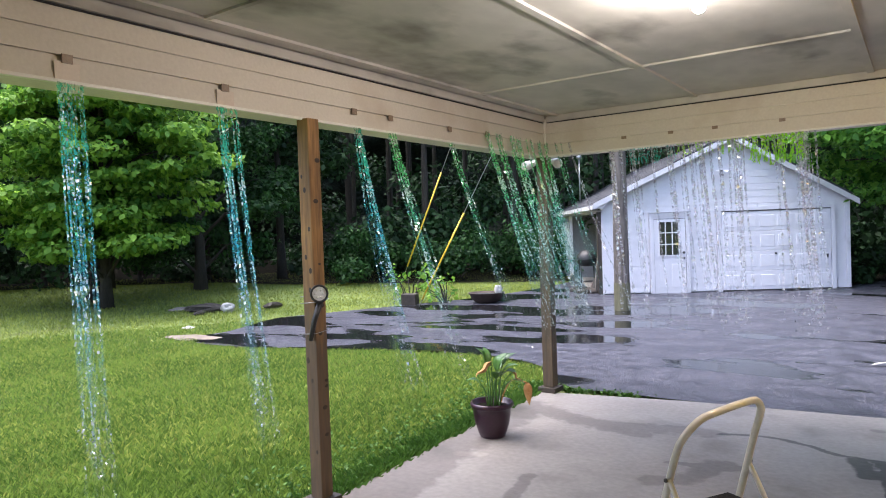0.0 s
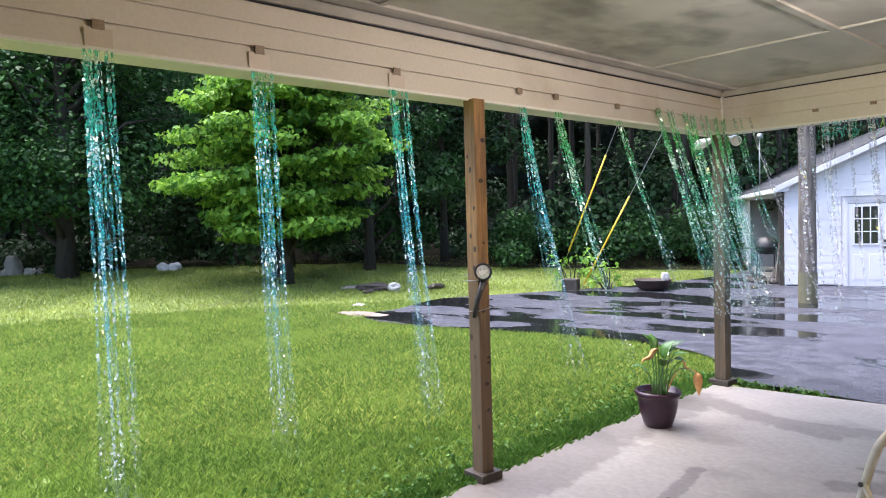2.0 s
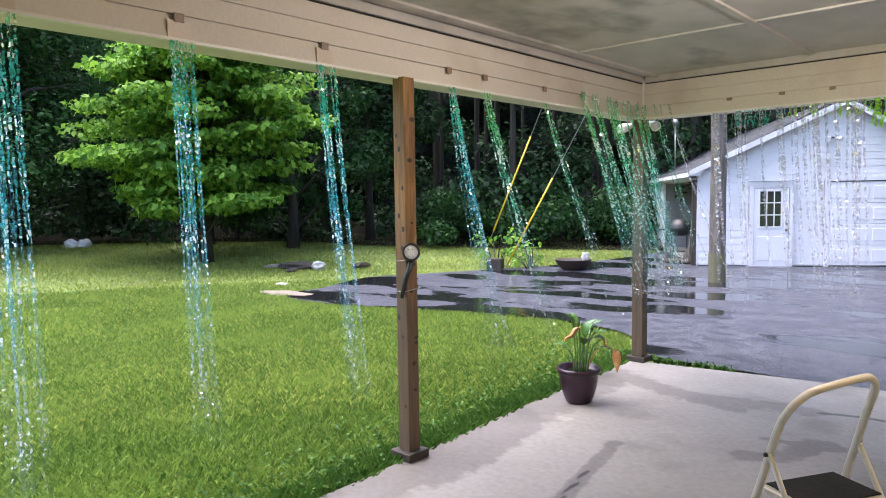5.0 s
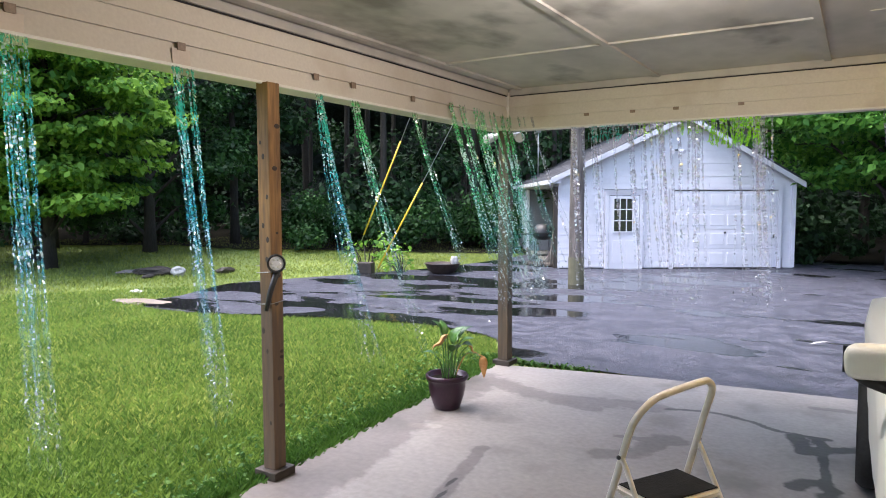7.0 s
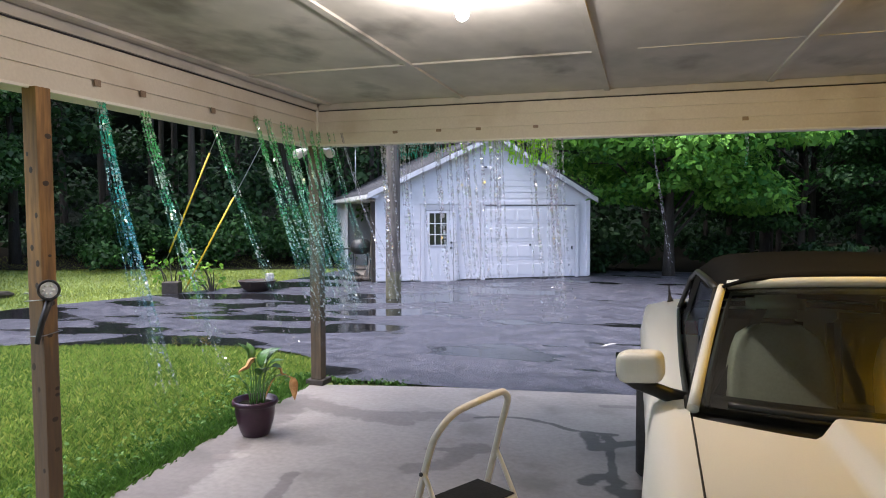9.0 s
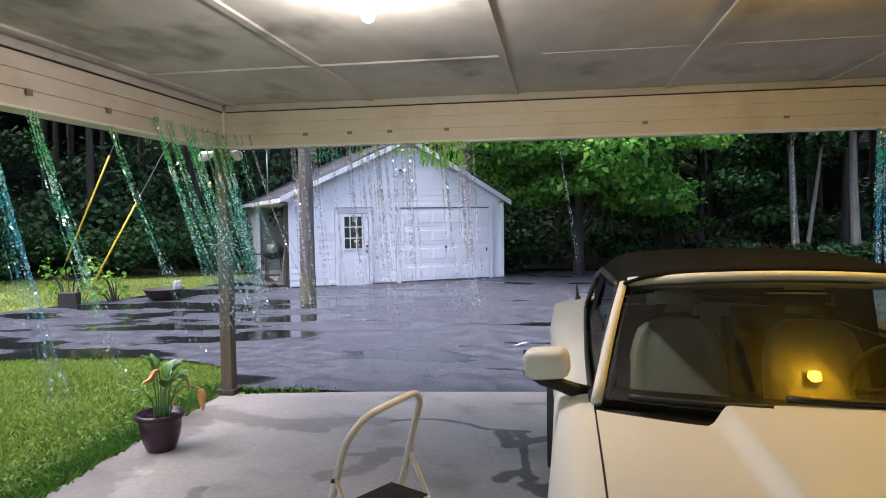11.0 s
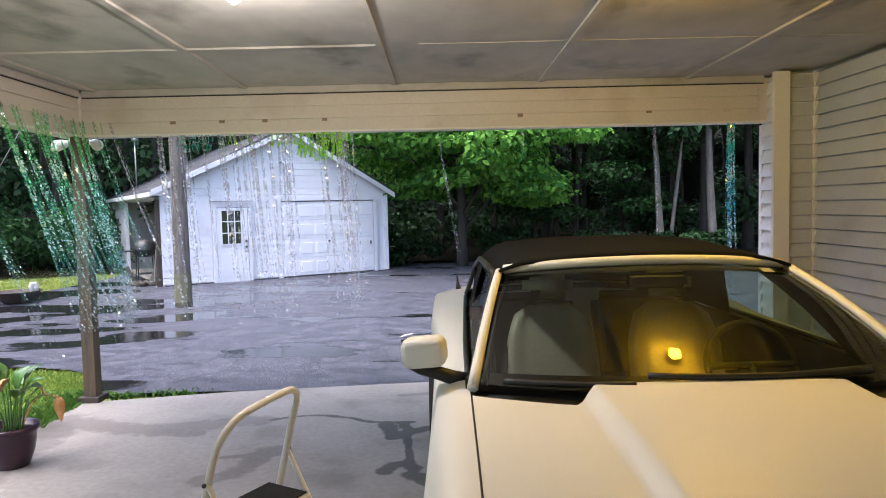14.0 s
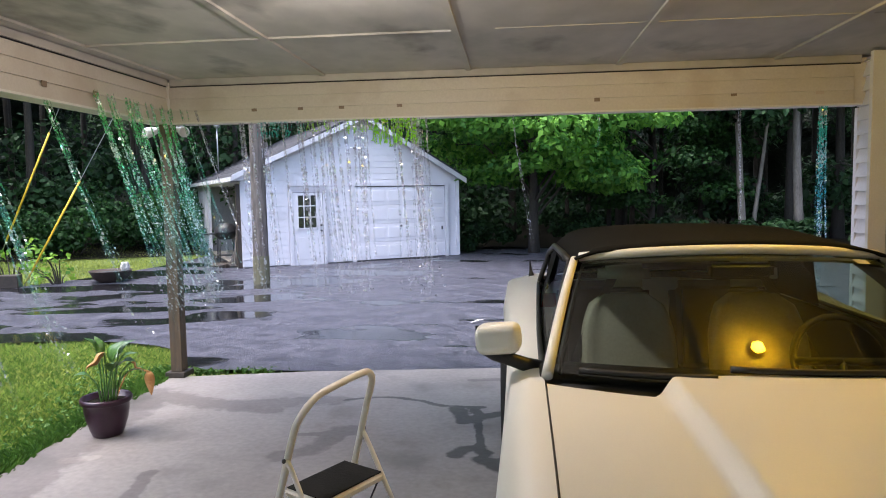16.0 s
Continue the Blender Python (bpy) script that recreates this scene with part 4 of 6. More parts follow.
lathe(bm, [(0.31, 0.93), (0.29, 1.04), (0.18, 1.16), (0.0, 1.19)], seg=20)
part("lid", bm, M["metal_dark"], grill)
for x, y in ((-0.22, -0.2), (0.22, -0.2), (-0.22, 0.2), (0.22, 0.2)):
    bm = B()
    tube(bm, [(x, y, 0.0), (x * 0.9, y * 0.9, 0.76)], 0.015, 8)
    part("leg", bm, M["metal_dark"], grill)
bm = B()
box(bm, (-0.46, 0, 0.90), (0.34, 0.42, 0.03), bev=0.006)
part("side_shelf", bm, M["metal_dark"], grill)
bm = B()
box(bm, (0, 0, 0.30), (0.44, 0.40, 0.02))
part("lower_shelf", bm, M["metal_dark"], grill)
for i, (dx, dy, lean, ln) in enumerate(((-1.50, 0.65, 24, 0.6), (-1.36, 0.42, 6, 1.3), (-1.75, 0.9, -28, 0.6))):
    bm = B()
    box(bm, (0, 0, ln / 2), (0.09, 0.04, ln), bev=0.004)
    ob = part("scrap_board", bm, M["bark_pale"])
    ob.matrix_world = G @ pose(dx, dy, 0, 0, lean, 20 * i)
    tagged(ob, "grey scrap board leaning in the lean-to", "board", "scrap boards")
for i in range(6):
    bm = B()
    bmesh.ops.create_icosphere(bm, subdivisions=2, radius=1.0)
    for v in bm.verts:
        v.co *= 1 + 0.25 * noise.noise(v.co * 1.7 + Vector((i * 7, 0, 0)))
        v.co = Vector((v.co.x * 0.16, v.co.y * 0.13, v.co.z * 0.09))
    ob = part("scrap_lump", bm, M["dark_wood"])
    ob.matrix_world = G @ pose(-1.40 - 0.09 * i, 0.5 + 0.3 * (i % 3), 0.07, 0, 0, 40 * i)
    tagged(ob, "dark lump of scrap piled in the lean-to", "scrap", "scrap pile")

vent = thing("vent_pipe", "thin metal mast with a round cap on the garage roof", "pipe", tuple(G @ Vector((-0.9, 6.0, 2.66))))
bm = B()
tube(bm, [(0, 0, -0.04), (0, 0, 1.55)], 0.022, 10)
part("mast", bm, M["galv"], vent)
bm = B()
lathe(bm, [(0.0, 1.72), (0.07, 1.70), (0.10, 1.62), (0.09, 1.56), (0.0, 1.53)], seg=16)
part("cap", bm, M["galv"], vent)

# utility pole and its guy wires
pole = thing("utility_pole", "weathered round wooden utility pole beside the drive", "pole", (-4.97, 14.15, -0.25))
bm = B()
pts = [(0.02 * noise.noise(Vector((0, 0, z))), 0.02 * noise.noise(Vector((5, 0, z))), z) for z in np.linspace(0, 12.8, 24)]
tube(bm, pts, [0.165 - 0.005 * i * 12.8 / 23 for i in range(24)], 20)
part("shaft", bm, M["pole_wood"], pole)
bm = B()
tube(bm, [(0.0, 0, 0.0), (0.0, 0, 0.62)], 0.172, 20, False)
part("damp_sleeve", bm, M["pole_foot"], pole, "darker damp foot of the pole")
for i, (ax, ay, bx, by, bz, g0, g1) in enumerate(((-11.45, 14.4, -5.0, 14.15, 12.2, 0.075, 0.268), (-9.95, 13.5, -5.0, 14.15, 8.25, 0.02, 0.265))):
    guy = thing("guy_wire", "steel guy wire with a yellow plastic guard", "wire", (0, 0, 0), group="guy wires")
    a, b = Vector((ax, ay, -0.24)), Vector((bx, by, bz))
    bm = B()
    tube(bm, [a, b], 0.008, 6)
    part("wire", bm, M["galv"], guy)
    bm = B()
    tube(bm, [a.lerp(b, g0), a.lerp(b, (g0 + g1) / 2), a.lerp(b, g1)], 0.021, 10)
    part("guard", bm, M["yellow"], guy, "yellow plastic guard")

# yard things
def lump(name, x, y, s, material, label, cat, seed, z=None, group=""):
    bm = B()
    bmesh.ops.create_icosphere(bm, subdivisions=3, radius=1.0)
    for v in bm.verts:
        v.co *= 1 + 0.35 * noise.noise(v.co * 1.5 + Vector((seed * 7, 0, 0))) + 0.1 * noise.noise(v.co * 5)
        v.co = Vector((v.co.x * s[0], v.co.y * s[1], v.co.z * s[2]))
    ob = part(name, bm, material)
    ob.matrix_world = pose(x, y, (ground_z(x, y) if z is None else z) + s[2] * 0.55, 0, 0, 37 * seed)
    return tagged(ob, label, cat, group)


lump("stump", -14.6, 10.7, (0.50, 0.26, 0.12), M["bark"], "low rotten stump with bark scraps on the lawn", "stump", 1)
lump("bark_scrap", -15.3, 10.5, (0.32, 0.12, 0.06), M["bark_pale"], "strip of pale bark lying on the lawn", "bark", 7)
lump("bark_scrap", -14.2, 10.2, (0.26, 0.10, 0.05), M["bark"], "strip of dark bark lying on the lawn", "bark", 8)
lump("stone", -14.0, 10.9, (0.17, 0.15, 0.15), M["stone"], "pale rounded stone beside the stump", "stone", 2)
lump("log", -13.6, 12.0, (0.42, 0.12, 0.09), M["dark_wood"], "dark fallen log on the lawn", "log", 3)
lump("paper_scrap", -12.3, 8.6, (0.24, 0.12, 0.02), M["stone"], "flat pale scrap lying in the grass", "scrap", 4)
lump("sand_patch", -10.9, 7.75, (0.75, 0.28, 0.035), M["sand"], "pale sandy patch at the edge of the drive", "sand", 5, -0.26)
lump("bare_patch", -5.4, 3.7, (0.20, 0.13, 0.035), M["sand"], "small bare earth patch in the lawn", "soil", 6, -0.19)
for i, (dx, dy, s) in enumerate(((0, 0, 0.3), (0.5, 0.2, 0.24), (-0.6, 0.1, 0.28), (0.1, 0.1, 0.2), (-0.2, -0.2, 0.22), (0.75, -0.1, 0.2))):
    lump("stone", -27.7 + dx * 0.4, 4.5 + dx * 1.0, (s, s * 0.9, s * (1.6 if i in (0, 3) else 0.7)), M["stone"], "pale stone of a pile at the edge of the woods", "stone", 10 + i, group="stone pile")
for i in range(2):
    lump("bucket", -24.9 + 0.25 * i, 8.7 + 0.35 * i, (0.22, 0.2, 0.19), M["white_paint"], "white plastic container lying by the woods", "container", 20 + i, group="white containers")
lump("crate", -19.6, 10.6, (0.34, 0.3, 0.22), M["rust"], "rusty red box at the edge of the woods", "box", 25)
sign = thing("yard_feeder", "small dark frame stand with a pale red box", "feeder", (-19.0, 10.3, ground_z(-19.0, 10.3)), 40)
for x in (-0.22, 0.22):
    bm = B()
    tube(bm, [(x, 0, 0), (x, 0, 0.85)], 0.025, 8)
    part("leg", bm, M["dark_wood"], sign)
bm = B()
box(bm, (0, 0, 0.86), (0.56, 0.10, 0.05))
part("bar", bm, M["dark_wood"], sign)
bm = B()
box(bm, (0.12, -0.02, 0.72), (0.20, 0.16, 0.20), bev=0.01)
part("box", bm, M["pinkish"], sign)

pit = thing("fire_pit", "rusty low fire bowl full of rainwater on the drive", "fire pit", (-8.65, 14.6, -0.23))
bm = B()
lathe(bm, [(0.24, 0.0), (0.36, 0.09), (0.44, 0.24), (0.46, 0.26), (0.42, 0.26), (0.35, 0.12), (0.0, 0.08)], seg=28)
part("bowl", bm, M["rust"], pit)
bm = B()
lathe(bm, [(0.40, 0.21), (0.0, 0.22)], seg=28)
part("contents", bm, M["dark"], pit)
lump("stone", -8.42, 14.8, (0.10, 0.10, 0.13), M["stone"], "pale stone on the rim of the fire bowl", "stone", 31, 0.0)
planter = thing("planter_box", "dark low planter by the guy wire anchors", "planter", (-10.3, 13.6, -0.23), 20)
bm = B()
box(bm, (0, 0, 0.14), (0.38, 0.32, 0.28), bev=0.02)
part("body", bm, M["dark_wood"], planter)


# ---- leaves and trees ----
def leaf_cloud(centres, radii, count, size, rng, flat=0.55, droop=0.35):
    """Many small folded leaves scattered through ellipsoid clumps: arrays of vertices and four-sided faces."""
    c = centres[rng.integers(0, len(centres), count)] if len(centres) > 1 else np.repeat(centres, count, 0)
    idx = rng.integers(0, len(centres), count)
    c, r = centres[idx], radii[idx]
    d = rng.normal(size=(count, 3))
    d /= np.linalg.norm(d, axis=1, keepdims=True)
    p = c + d * r * (rng.random((count, 1)) ** 0.45)
    nrm = d * np.array([0.5, 0.5, 0.35]) + rng.normal(size=(count, 3)) * 0.45 + np.array([0, 0, flat])
    nrm /= np.linalg.norm(nrm, axis=1, keepdims=True)
    a = np.cross(nrm, rng.normal(size=(count, 3)))
    a /= np.linalg.norm(a, axis=1, keepdims=True)
    a[:, 2] -= droop * rng.random(count)
    b = np.cross(nrm, a)
    s = size * (0.6 + 0.8 * rng.random((count, 1)))
    v = np.empty((count, 4, 3))
    v[:, 0] = p - a * s * 0.55
    v[:, 1] = p + b * s * 0.38 + nrm * s * 0.06
    v[:, 2] = p + a * s * 0.65 - nrm * s * 0.08
    v[:, 3] = p - b * s * 0.38 + nrm * s * 0.06
    return v.reshape(-1, 3), np.arange(count * 4).reshape(-1, 4)


def tree(name, x, y, h, crown_r, crown_lo, leaf, bark, label, seed, trunk_r=0.16, clumps=60, leaves=9000, size=0.2, stretch=1.0, lean=(0, 0), tiers=0.0):
    """A tapered trunk with limbs and a crown of many leaves in uneven clumps with gaps."""
    rng, r = np.random.default_rng(seed), random.Random(seed)
    z0 = ground_z(x, y) - 0.05
    t = thing(name, label, "tree", (x, y, z0))
    bm = B()
    pts = [(lean[0] * q + 0.25 * noise.noise(Vector((seed, q * 3, 0))) * q, lean[1] * q + 0.25 * noise.noise(Vector((seed, q * 3, 9))) * q, q * h * 0.93) for q in np.linspace(0, 1, 9)]
    tube(bm, pts, [trunk_r * (1.25 if i == 0 else 1.0 - 0.1 * i) for i in range(9)], 10)
    cen, rad = [], []
    for k in range(clumps):
        q = min(1.0, (k + r.random()) / clumps)
        zc = crown_lo + (h - crown_lo) * q
        prof = math.sin(math.pi * min(0.98, 0.18 + 0.80 * q)) ** 0.7
        ang = r.random() * 2 * math.pi
        rr = crown_r * prof * (0.30 + 0.70 * r.random() ** 0.5) * (1.0 + (0.55 if tiers else 0.2) * noise.noise(Vector((2.2 * math.cos(ang), 2.2 * math.sin(ang), 1.1 * zc + seed))))
        base = Vector(pts[min(8, int(8 * zc / h))])
        c = Vector((base.x + rr * math.cos(ang), base.y + rr * math.sin(ang) * stretch, zc))
        if k % 3 == 0:
            mid = base.lerp(c, 0.5) + Vector((0, 0, 0.1 * crown_r))
            st = Vector((base.x, base.y, max(0.4 * zc, zc - 0.5 * rr)))
            tube(bm, [st, mid, c], [trunk_r * 0.32, trunk_r * 0.2, trunk_r * 0.06], 6, False)
        cen.append(c)
        w = crown_r * (0.16 + 0.16 * r.random())
        rad.append((w * 1.5, w * 1.5, w * (tiers or 0.7)))
    part("trunk", bm, bark, t)
    v, f = leaf_cloud(np.array([tuple(c) for c in cen]), np.array(rad), leaves, size, rng)
    ob = new("crown", raw_mesh("crown", v, f, leaf))
    ob.parent = t
    return t


tree("broadleaf_tree", -17.6, 9.75, 7.3, 2.55, 1.45, M["leaf_bright"], M["bark"], "bright green broadleaf tree in tiers at the lawn's edge", 11, 0.16, 170, 52000, 0.15, tiers=0.36)
tree("broadleaf_tree", -24.5, 5.5, 11.0, 4.6, 2.0, M["leaf_mid"], M["bark"], "tall green broadleaf tree at the edge of the woods", 12, 0.3, 120, 46000, 0.13)
tree("broadleaf_tree", -26.5, 0.5, 11.5, 5.0, 2.2, M["leaf_mid"], M["bark"], "tall green broadleaf tree at the edge of the woods", 13, 0.4, 120, 46000, 0.13)
tree("broadleaf_tree", -19.5, 14.0, 8.0, 3.0, 1.2, M["leaf_mid"], M["bark"], "green broadleaf tree standing behind the bright one", 14, 0.2, 60, 22000, 0.13)
tree("broadleaf_tree", 1.0, 21.2, 7.8, 3.5, 2.1, M["leaf_tier"], M["bark"], "broadleaf tree with bright tiers overhanging the garage", 15, 0.16, 90, 46000, 0.15, tiers=0.42)
tree("broadleaf_tree", 5.2, 24.5, 6.6, 2.8, 1.5, M["leaf_mid"], M["bark"], "lower green broadleaf tree behind the drive", 16, 0.12, 60, 20000, 0.125, tiers=0.4)
for i, (x, y, rr, hh, pale, ln) in enumerate(((7.6, 22.5, 0.13, 9, True, (-0.5, 0)), (7.9, 22.8, 0.08, 8, True, (0.9, 0)), (10.1, 25.5, 0.15, 11, False, (0, 0)), (9.3, 22.5, 0.15, 11, True, (-0.5, 0)),
                                              (8.6, 27.0, 0.16, 12, False, (0.3, 0)), (6.0, 27.0, 0.13, 11, False, (0, 0)), (3.8, 25.5, 0.10, 10, False, (0.4, 0)), (12.0, 26.0, 0.2, 12, False, (0, 0)),
                                              (-22.5, 12.5, 0.17, 12, False, (0, 0)), (-13.0, 24.0, 0.15, 12, False, (0, 0)), (-15.6, 21.5, 0.14, 12, False, (0.2, 0)), (-11.0, 25.0, 0.16, 12, False, (0, 0)),
                                              (-20.0, 18.0, 0.17, 12, False, (0, 0)), (-29.0, 3.0, 0.36, 12, False, (0, 0)), (-30.5, -1.0, 0.24, 12, False, (0, 0)))):
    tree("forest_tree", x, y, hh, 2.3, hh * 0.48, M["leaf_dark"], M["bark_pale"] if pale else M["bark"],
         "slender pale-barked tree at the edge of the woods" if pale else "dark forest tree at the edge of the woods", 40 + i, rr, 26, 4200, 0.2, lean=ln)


def shrub(x, y, w, h, leaf, label, seed, count=1800, size=0.13):
    rng = np.random.default_rng(seed)
    n = 9
    cen = np.column_stack([rng.normal(0, w * 0.35, n), rng.normal(0, w * 0.35, n), rng.uniform(0.2, 0.85, n) * h])
    rad = np.column_stack([np.full(n, w * 0.3), np.full(n, w * 0.3), np.full(n, h * 0.26)])
    t = thing("shrub", label, "shrub", (x, y, ground_z(x, y)), group="")
    v, f = leaf_cloud(cen, rad, count, size, rng)
    ob = new("foliage", raw_mesh("foliage", v, f, leaf))
    ob.parent = t
    bm = B()
    for c in cen:
        tube(bm, [(c[0] * 0.2, c[1] * 0.2, -0.05), (c[0] * 0.5, c[1] * 0.5, c[2] * 0.6), tuple(c)], [0.02, 0.014, 0.006], 5, False)
    part("stem", bm, M["bark"], t)
    return t


shrub(-10.6, 14.0, 0.9, 1.0, M["leaf_bright"], "young light green shrub at the guy wire anchors", 61, 120, 0.11)
shrub(-9.6, 14.2, 0.8, 0.9, M["leaf_bright"], "young light green shrub at the guy wire anchors", 62, 110, 0.11)
for i, (x, y, w, h) in enumerate(((-14.5, 21.5, 3.0, 2.6), (-12.0, 23.5, 3.2, 2.2), (-17.0, 19.5, 2.6, 2.0), (-9.8, 25.0, 3.0, 2.4), (2.6, 23.4, 1.8, 1.2), (5.0, 23.0, 1.6, 0.9), (8.4, 22.0, 1.4, 0.9), (-1.0, 22.6, 1.2, 1.0), (10.8, 21.0, 1.0, 0.8))):
    shrub(x, y, w, h, M["leaf_mid"] if x < -9 else M["leaf_dark"], "leafy green shrub in front of the woods" if x < -9 else "dark green shrub at the foot of the woods", 70 + i, 3400, 0.13)

# the woods behind: one mass of trunks and foliage
rng = np.random.default_rng(5)
V, F, off = [], [], 0
cen, rad = [], []
for k in range(560):
    a = radians(rng.uniform(-8, 188))
    r = rng.uniform(27, 44) if rng.random() < 0.8 else rng.uniform(25.5, 30)
    z = rng.uniform(2.2, 15) if rng.random() < 0.85 else rng.uniform(0.2, 2.0)
    cen.append((r * math.cos(a), r * math.sin(a), z))
    w = rng.uniform(1.0, 2.2)
    rad.append((w, w, w * 0.75))
for k in range(120):      # undergrowth
    a, r = radians(rng.uniform(-8, 188)), rng.uniform(28, 42)
    cen.append((r * math.cos(a), r * math.sin(a), rng.uniform(0.2, 1.0)))
    rad.append((1.6, 1.6, 0.7))
for k in range(260):      # high clumps, added to keep sky light off the woodland floor
    a, r = radians(rng.uniform(-8, 188)), rng.uniform(26, 47)
    cen.append((r * math.cos(a), r * math.sin(a), rng.uniform(9, 14)))
    rad.append((2.6, 2.6, 0.8))
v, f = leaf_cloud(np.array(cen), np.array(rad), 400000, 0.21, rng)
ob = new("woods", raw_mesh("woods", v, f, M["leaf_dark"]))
tagged(ob, "deep dark green mixed woods round the yard", "woods", "", "stuff")
bm = B()
r_ = random.Random(9)
for k in range(170):
    a, r = radians(r_.uniform(-8, 188)), r_.uniform(26.5, 42)
    x, y = r * math.cos(a), r * math.sin(a)
    w = r_.uniform(0.07, 0.2)
    tube(bm, [(x, y, -0.4), (x + r_.uniform(-.2, .2), y, 6), (x + r_.uniform(-.5, .5), y, 14)], [w, w * 0.8, w * 0.5], 7, False)
tagged(part("woods_trunks", bm, M["bark"]), "dark trunks standing in the woods", "trunks", "", "stuff")
# sheet closing the gaps, deep-forest shade put into its near-black colour
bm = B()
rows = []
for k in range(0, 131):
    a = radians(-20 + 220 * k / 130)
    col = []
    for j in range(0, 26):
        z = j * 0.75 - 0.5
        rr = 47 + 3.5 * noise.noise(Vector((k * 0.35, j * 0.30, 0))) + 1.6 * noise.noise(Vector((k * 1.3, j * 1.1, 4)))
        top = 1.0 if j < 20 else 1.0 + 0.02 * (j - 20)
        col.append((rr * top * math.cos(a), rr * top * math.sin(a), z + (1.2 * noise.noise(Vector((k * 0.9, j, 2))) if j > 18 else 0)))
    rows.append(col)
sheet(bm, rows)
structure("backdrop", bm, M["shade_backdrop"], "plain backdrop sheet with deep forest shade in its colour", "woods")


# ---- the car: nose towards the house, x measured from its middle line ----
car = thing("convertible_car", "cream two-door convertible with a closed black soft top", "car", (1.24, 0, 0))


def spline(keys, y):
    """A smooth value at y through (y, value) pairs."""
    if y <= keys[0][0]:
        return keys[0][1]
    for (a, va), (b, vb) in zip(keys, keys[1:]):
        if y <= b:
            t = (y - a) / (b - a)
            return va + (vb - va) * t
    return keys[-1][1]


def soft(keys, y, w=0.16):
    return sum(spline(keys, y + w * k / 4) for k in range(-4, 5)) / 9


BELT_U = ((0.74, 0.50), (0.95, 0.72), (1.3, 0.80), (2.4, 0.79), (3.2, 0.775), (4.1, 0.745), (4.7, 0.72), (5.2, 0.70), (5.62, 0.62))
BELT_Z = ((0.74, 0.66), (0.95, 0.78), (1.3, 0.88), (1.8, 0.955), (2.4, 0.985), (3.2, 0.985), (4.1, 0.99), (4.7, 1.03), (5.2, 1.03), (5.62, 0.95))
SIDE_U = ((0.74, 0.62), (0.95, 0.82), (1.3, 0.91), (1.8, 0.945), (2.5, 0.925), (3.2, 0.92), (3.9, 0.925), (4.5, 0.955), (5.0, 0.95), (5.4, 0.89), (5.62, 0.80))
SIDE_Z = ((0.74, 0.56), (1.3, 0.76), (1.8, 0.83), (2.5, 0.86), (3.4, 0.87), (4.5, 0.90), (5.2, 0.88), (5.62, 0.78))


def side_section(y):
    bu, bz, su, sz = soft(BELT_U, y), soft(BELT_Z, y), soft(SIDE_U, y), soft(SIDE_Z, y)
    arch = max([0.0] + [0.37 - abs(y - c) for c in (1.72, 4.55)])
    low = 0.20 + (math.sqrt(max(0.0, 0.37 ** 2 - (0.37 - arch) ** 2)) * 1.32 if arch > 0 else 0)
    pts = [(bu, bz), (bu + 0.045, bz - 0.004), (su - 0.025, (bz + sz) / 2 + 0.03), (su, sz - 0.03), (su - 0.004, sz - 0.10),
           (su - 0.012, max(0.55, low + 0.03)), (su - 0.02, max(0.38, low + 0.015)), (su - 0.04, low)]
    return pts


ys = [0.74 + (5.62 - 0.74) * k / 78 for k in range(79)]
for sgn in (-1, 1):
    bm = B()
    sheet(bm, [[(sgn * u, y, z) for u, z in side_section(y)] for y in ys])
    part("side_panel", bm, M["car_paint"], car)
# hood with a raised middle
def hood_z(u, y):
    base = soft(BELT_Z, y) + 0.018 * (1 - (u / 0.80) ** 2)
    edge = 0.350 + 0.060 * min(1, max(0, (y - 1.0) / 1.36))
    d = abs(u) - edge
    rise = 0.036 if d < -0.012 else (0.0 if d > 0.040 else 0.036 * (0.040 - d) / 0.052)
    return base + rise * min(1.0, max(0.0, (y - 0.95) / 0.3))


def hood_rear(u):
    a = abs(u)
    if a <= 0.405:
        return 2.37 - 0.01 * (a / 0.405) ** 2
    if a <= 0.47:
        return 2.36 - 0.08 * (a - 0.405) / 0.065
    return 2.28 + 0.16 * ((a - 0.47) / 0.33) ** 1.2


us = sorted([s * u for s in (-1, 1) for u in (0.02, 0.10, 0.18, 0.25, 0.28, 0.30, 0.32, 0.336, 0.347, 0.358, 0.369, 0.38, 0.391, 0.402, 0.413, 0.424, 0.436, 0.448, 0.47, 0.52, 0.60, 0.68, 0.75, 0.793)])
bm = B()
rows = []
for k in range(31):
    t = k / 30
    row = []
    for u in us:
        ye = 0.76 + 0.16 * (abs(u) / 0.8) ** 2
        y = ye + (hood_rear(u) - ye) * t
        lim = soft(BELT_U, y) - 0.006
        uu = max(-lim, min(lim, u))
        row.append((uu, y, hood_z(uu, y)))
    rows.append(row)
sheet(bm, rows)
part("hood", bm, M["car_paint"], car)
for sgn in (-1, 1):    # dark shut line beside the hood
    bm = B()
    tube(bm, [(sgn * (soft(BELT_U, y) - 0.002), y, soft(BELT_Z, y) - 0.001) for y in np.linspace(1.0, 2.40, 16)], 0.0022, 6)
    part("shut_line", bm, M["car_black"], car)
# nose
bm = B()
sheet(bm, [[(u * (1 - 0.1 * k / 5), 0.76 + 0.16 * (abs(u) / 0.8) ** 2 - 0.05 * math.sin(math.pi * k / 5), 0.70 - 0.095 * k) for u in np.linspace(-0.72, 0.72, 17)] for k in range(6)])
part("bumper", bm, M["car_paint"], car)
bm = B()
box(bm, (0, 0.74, 0.50), (1.0, 0.04, 0.16), bev=0.02)
part("grille", bm, M["car_black"], car)
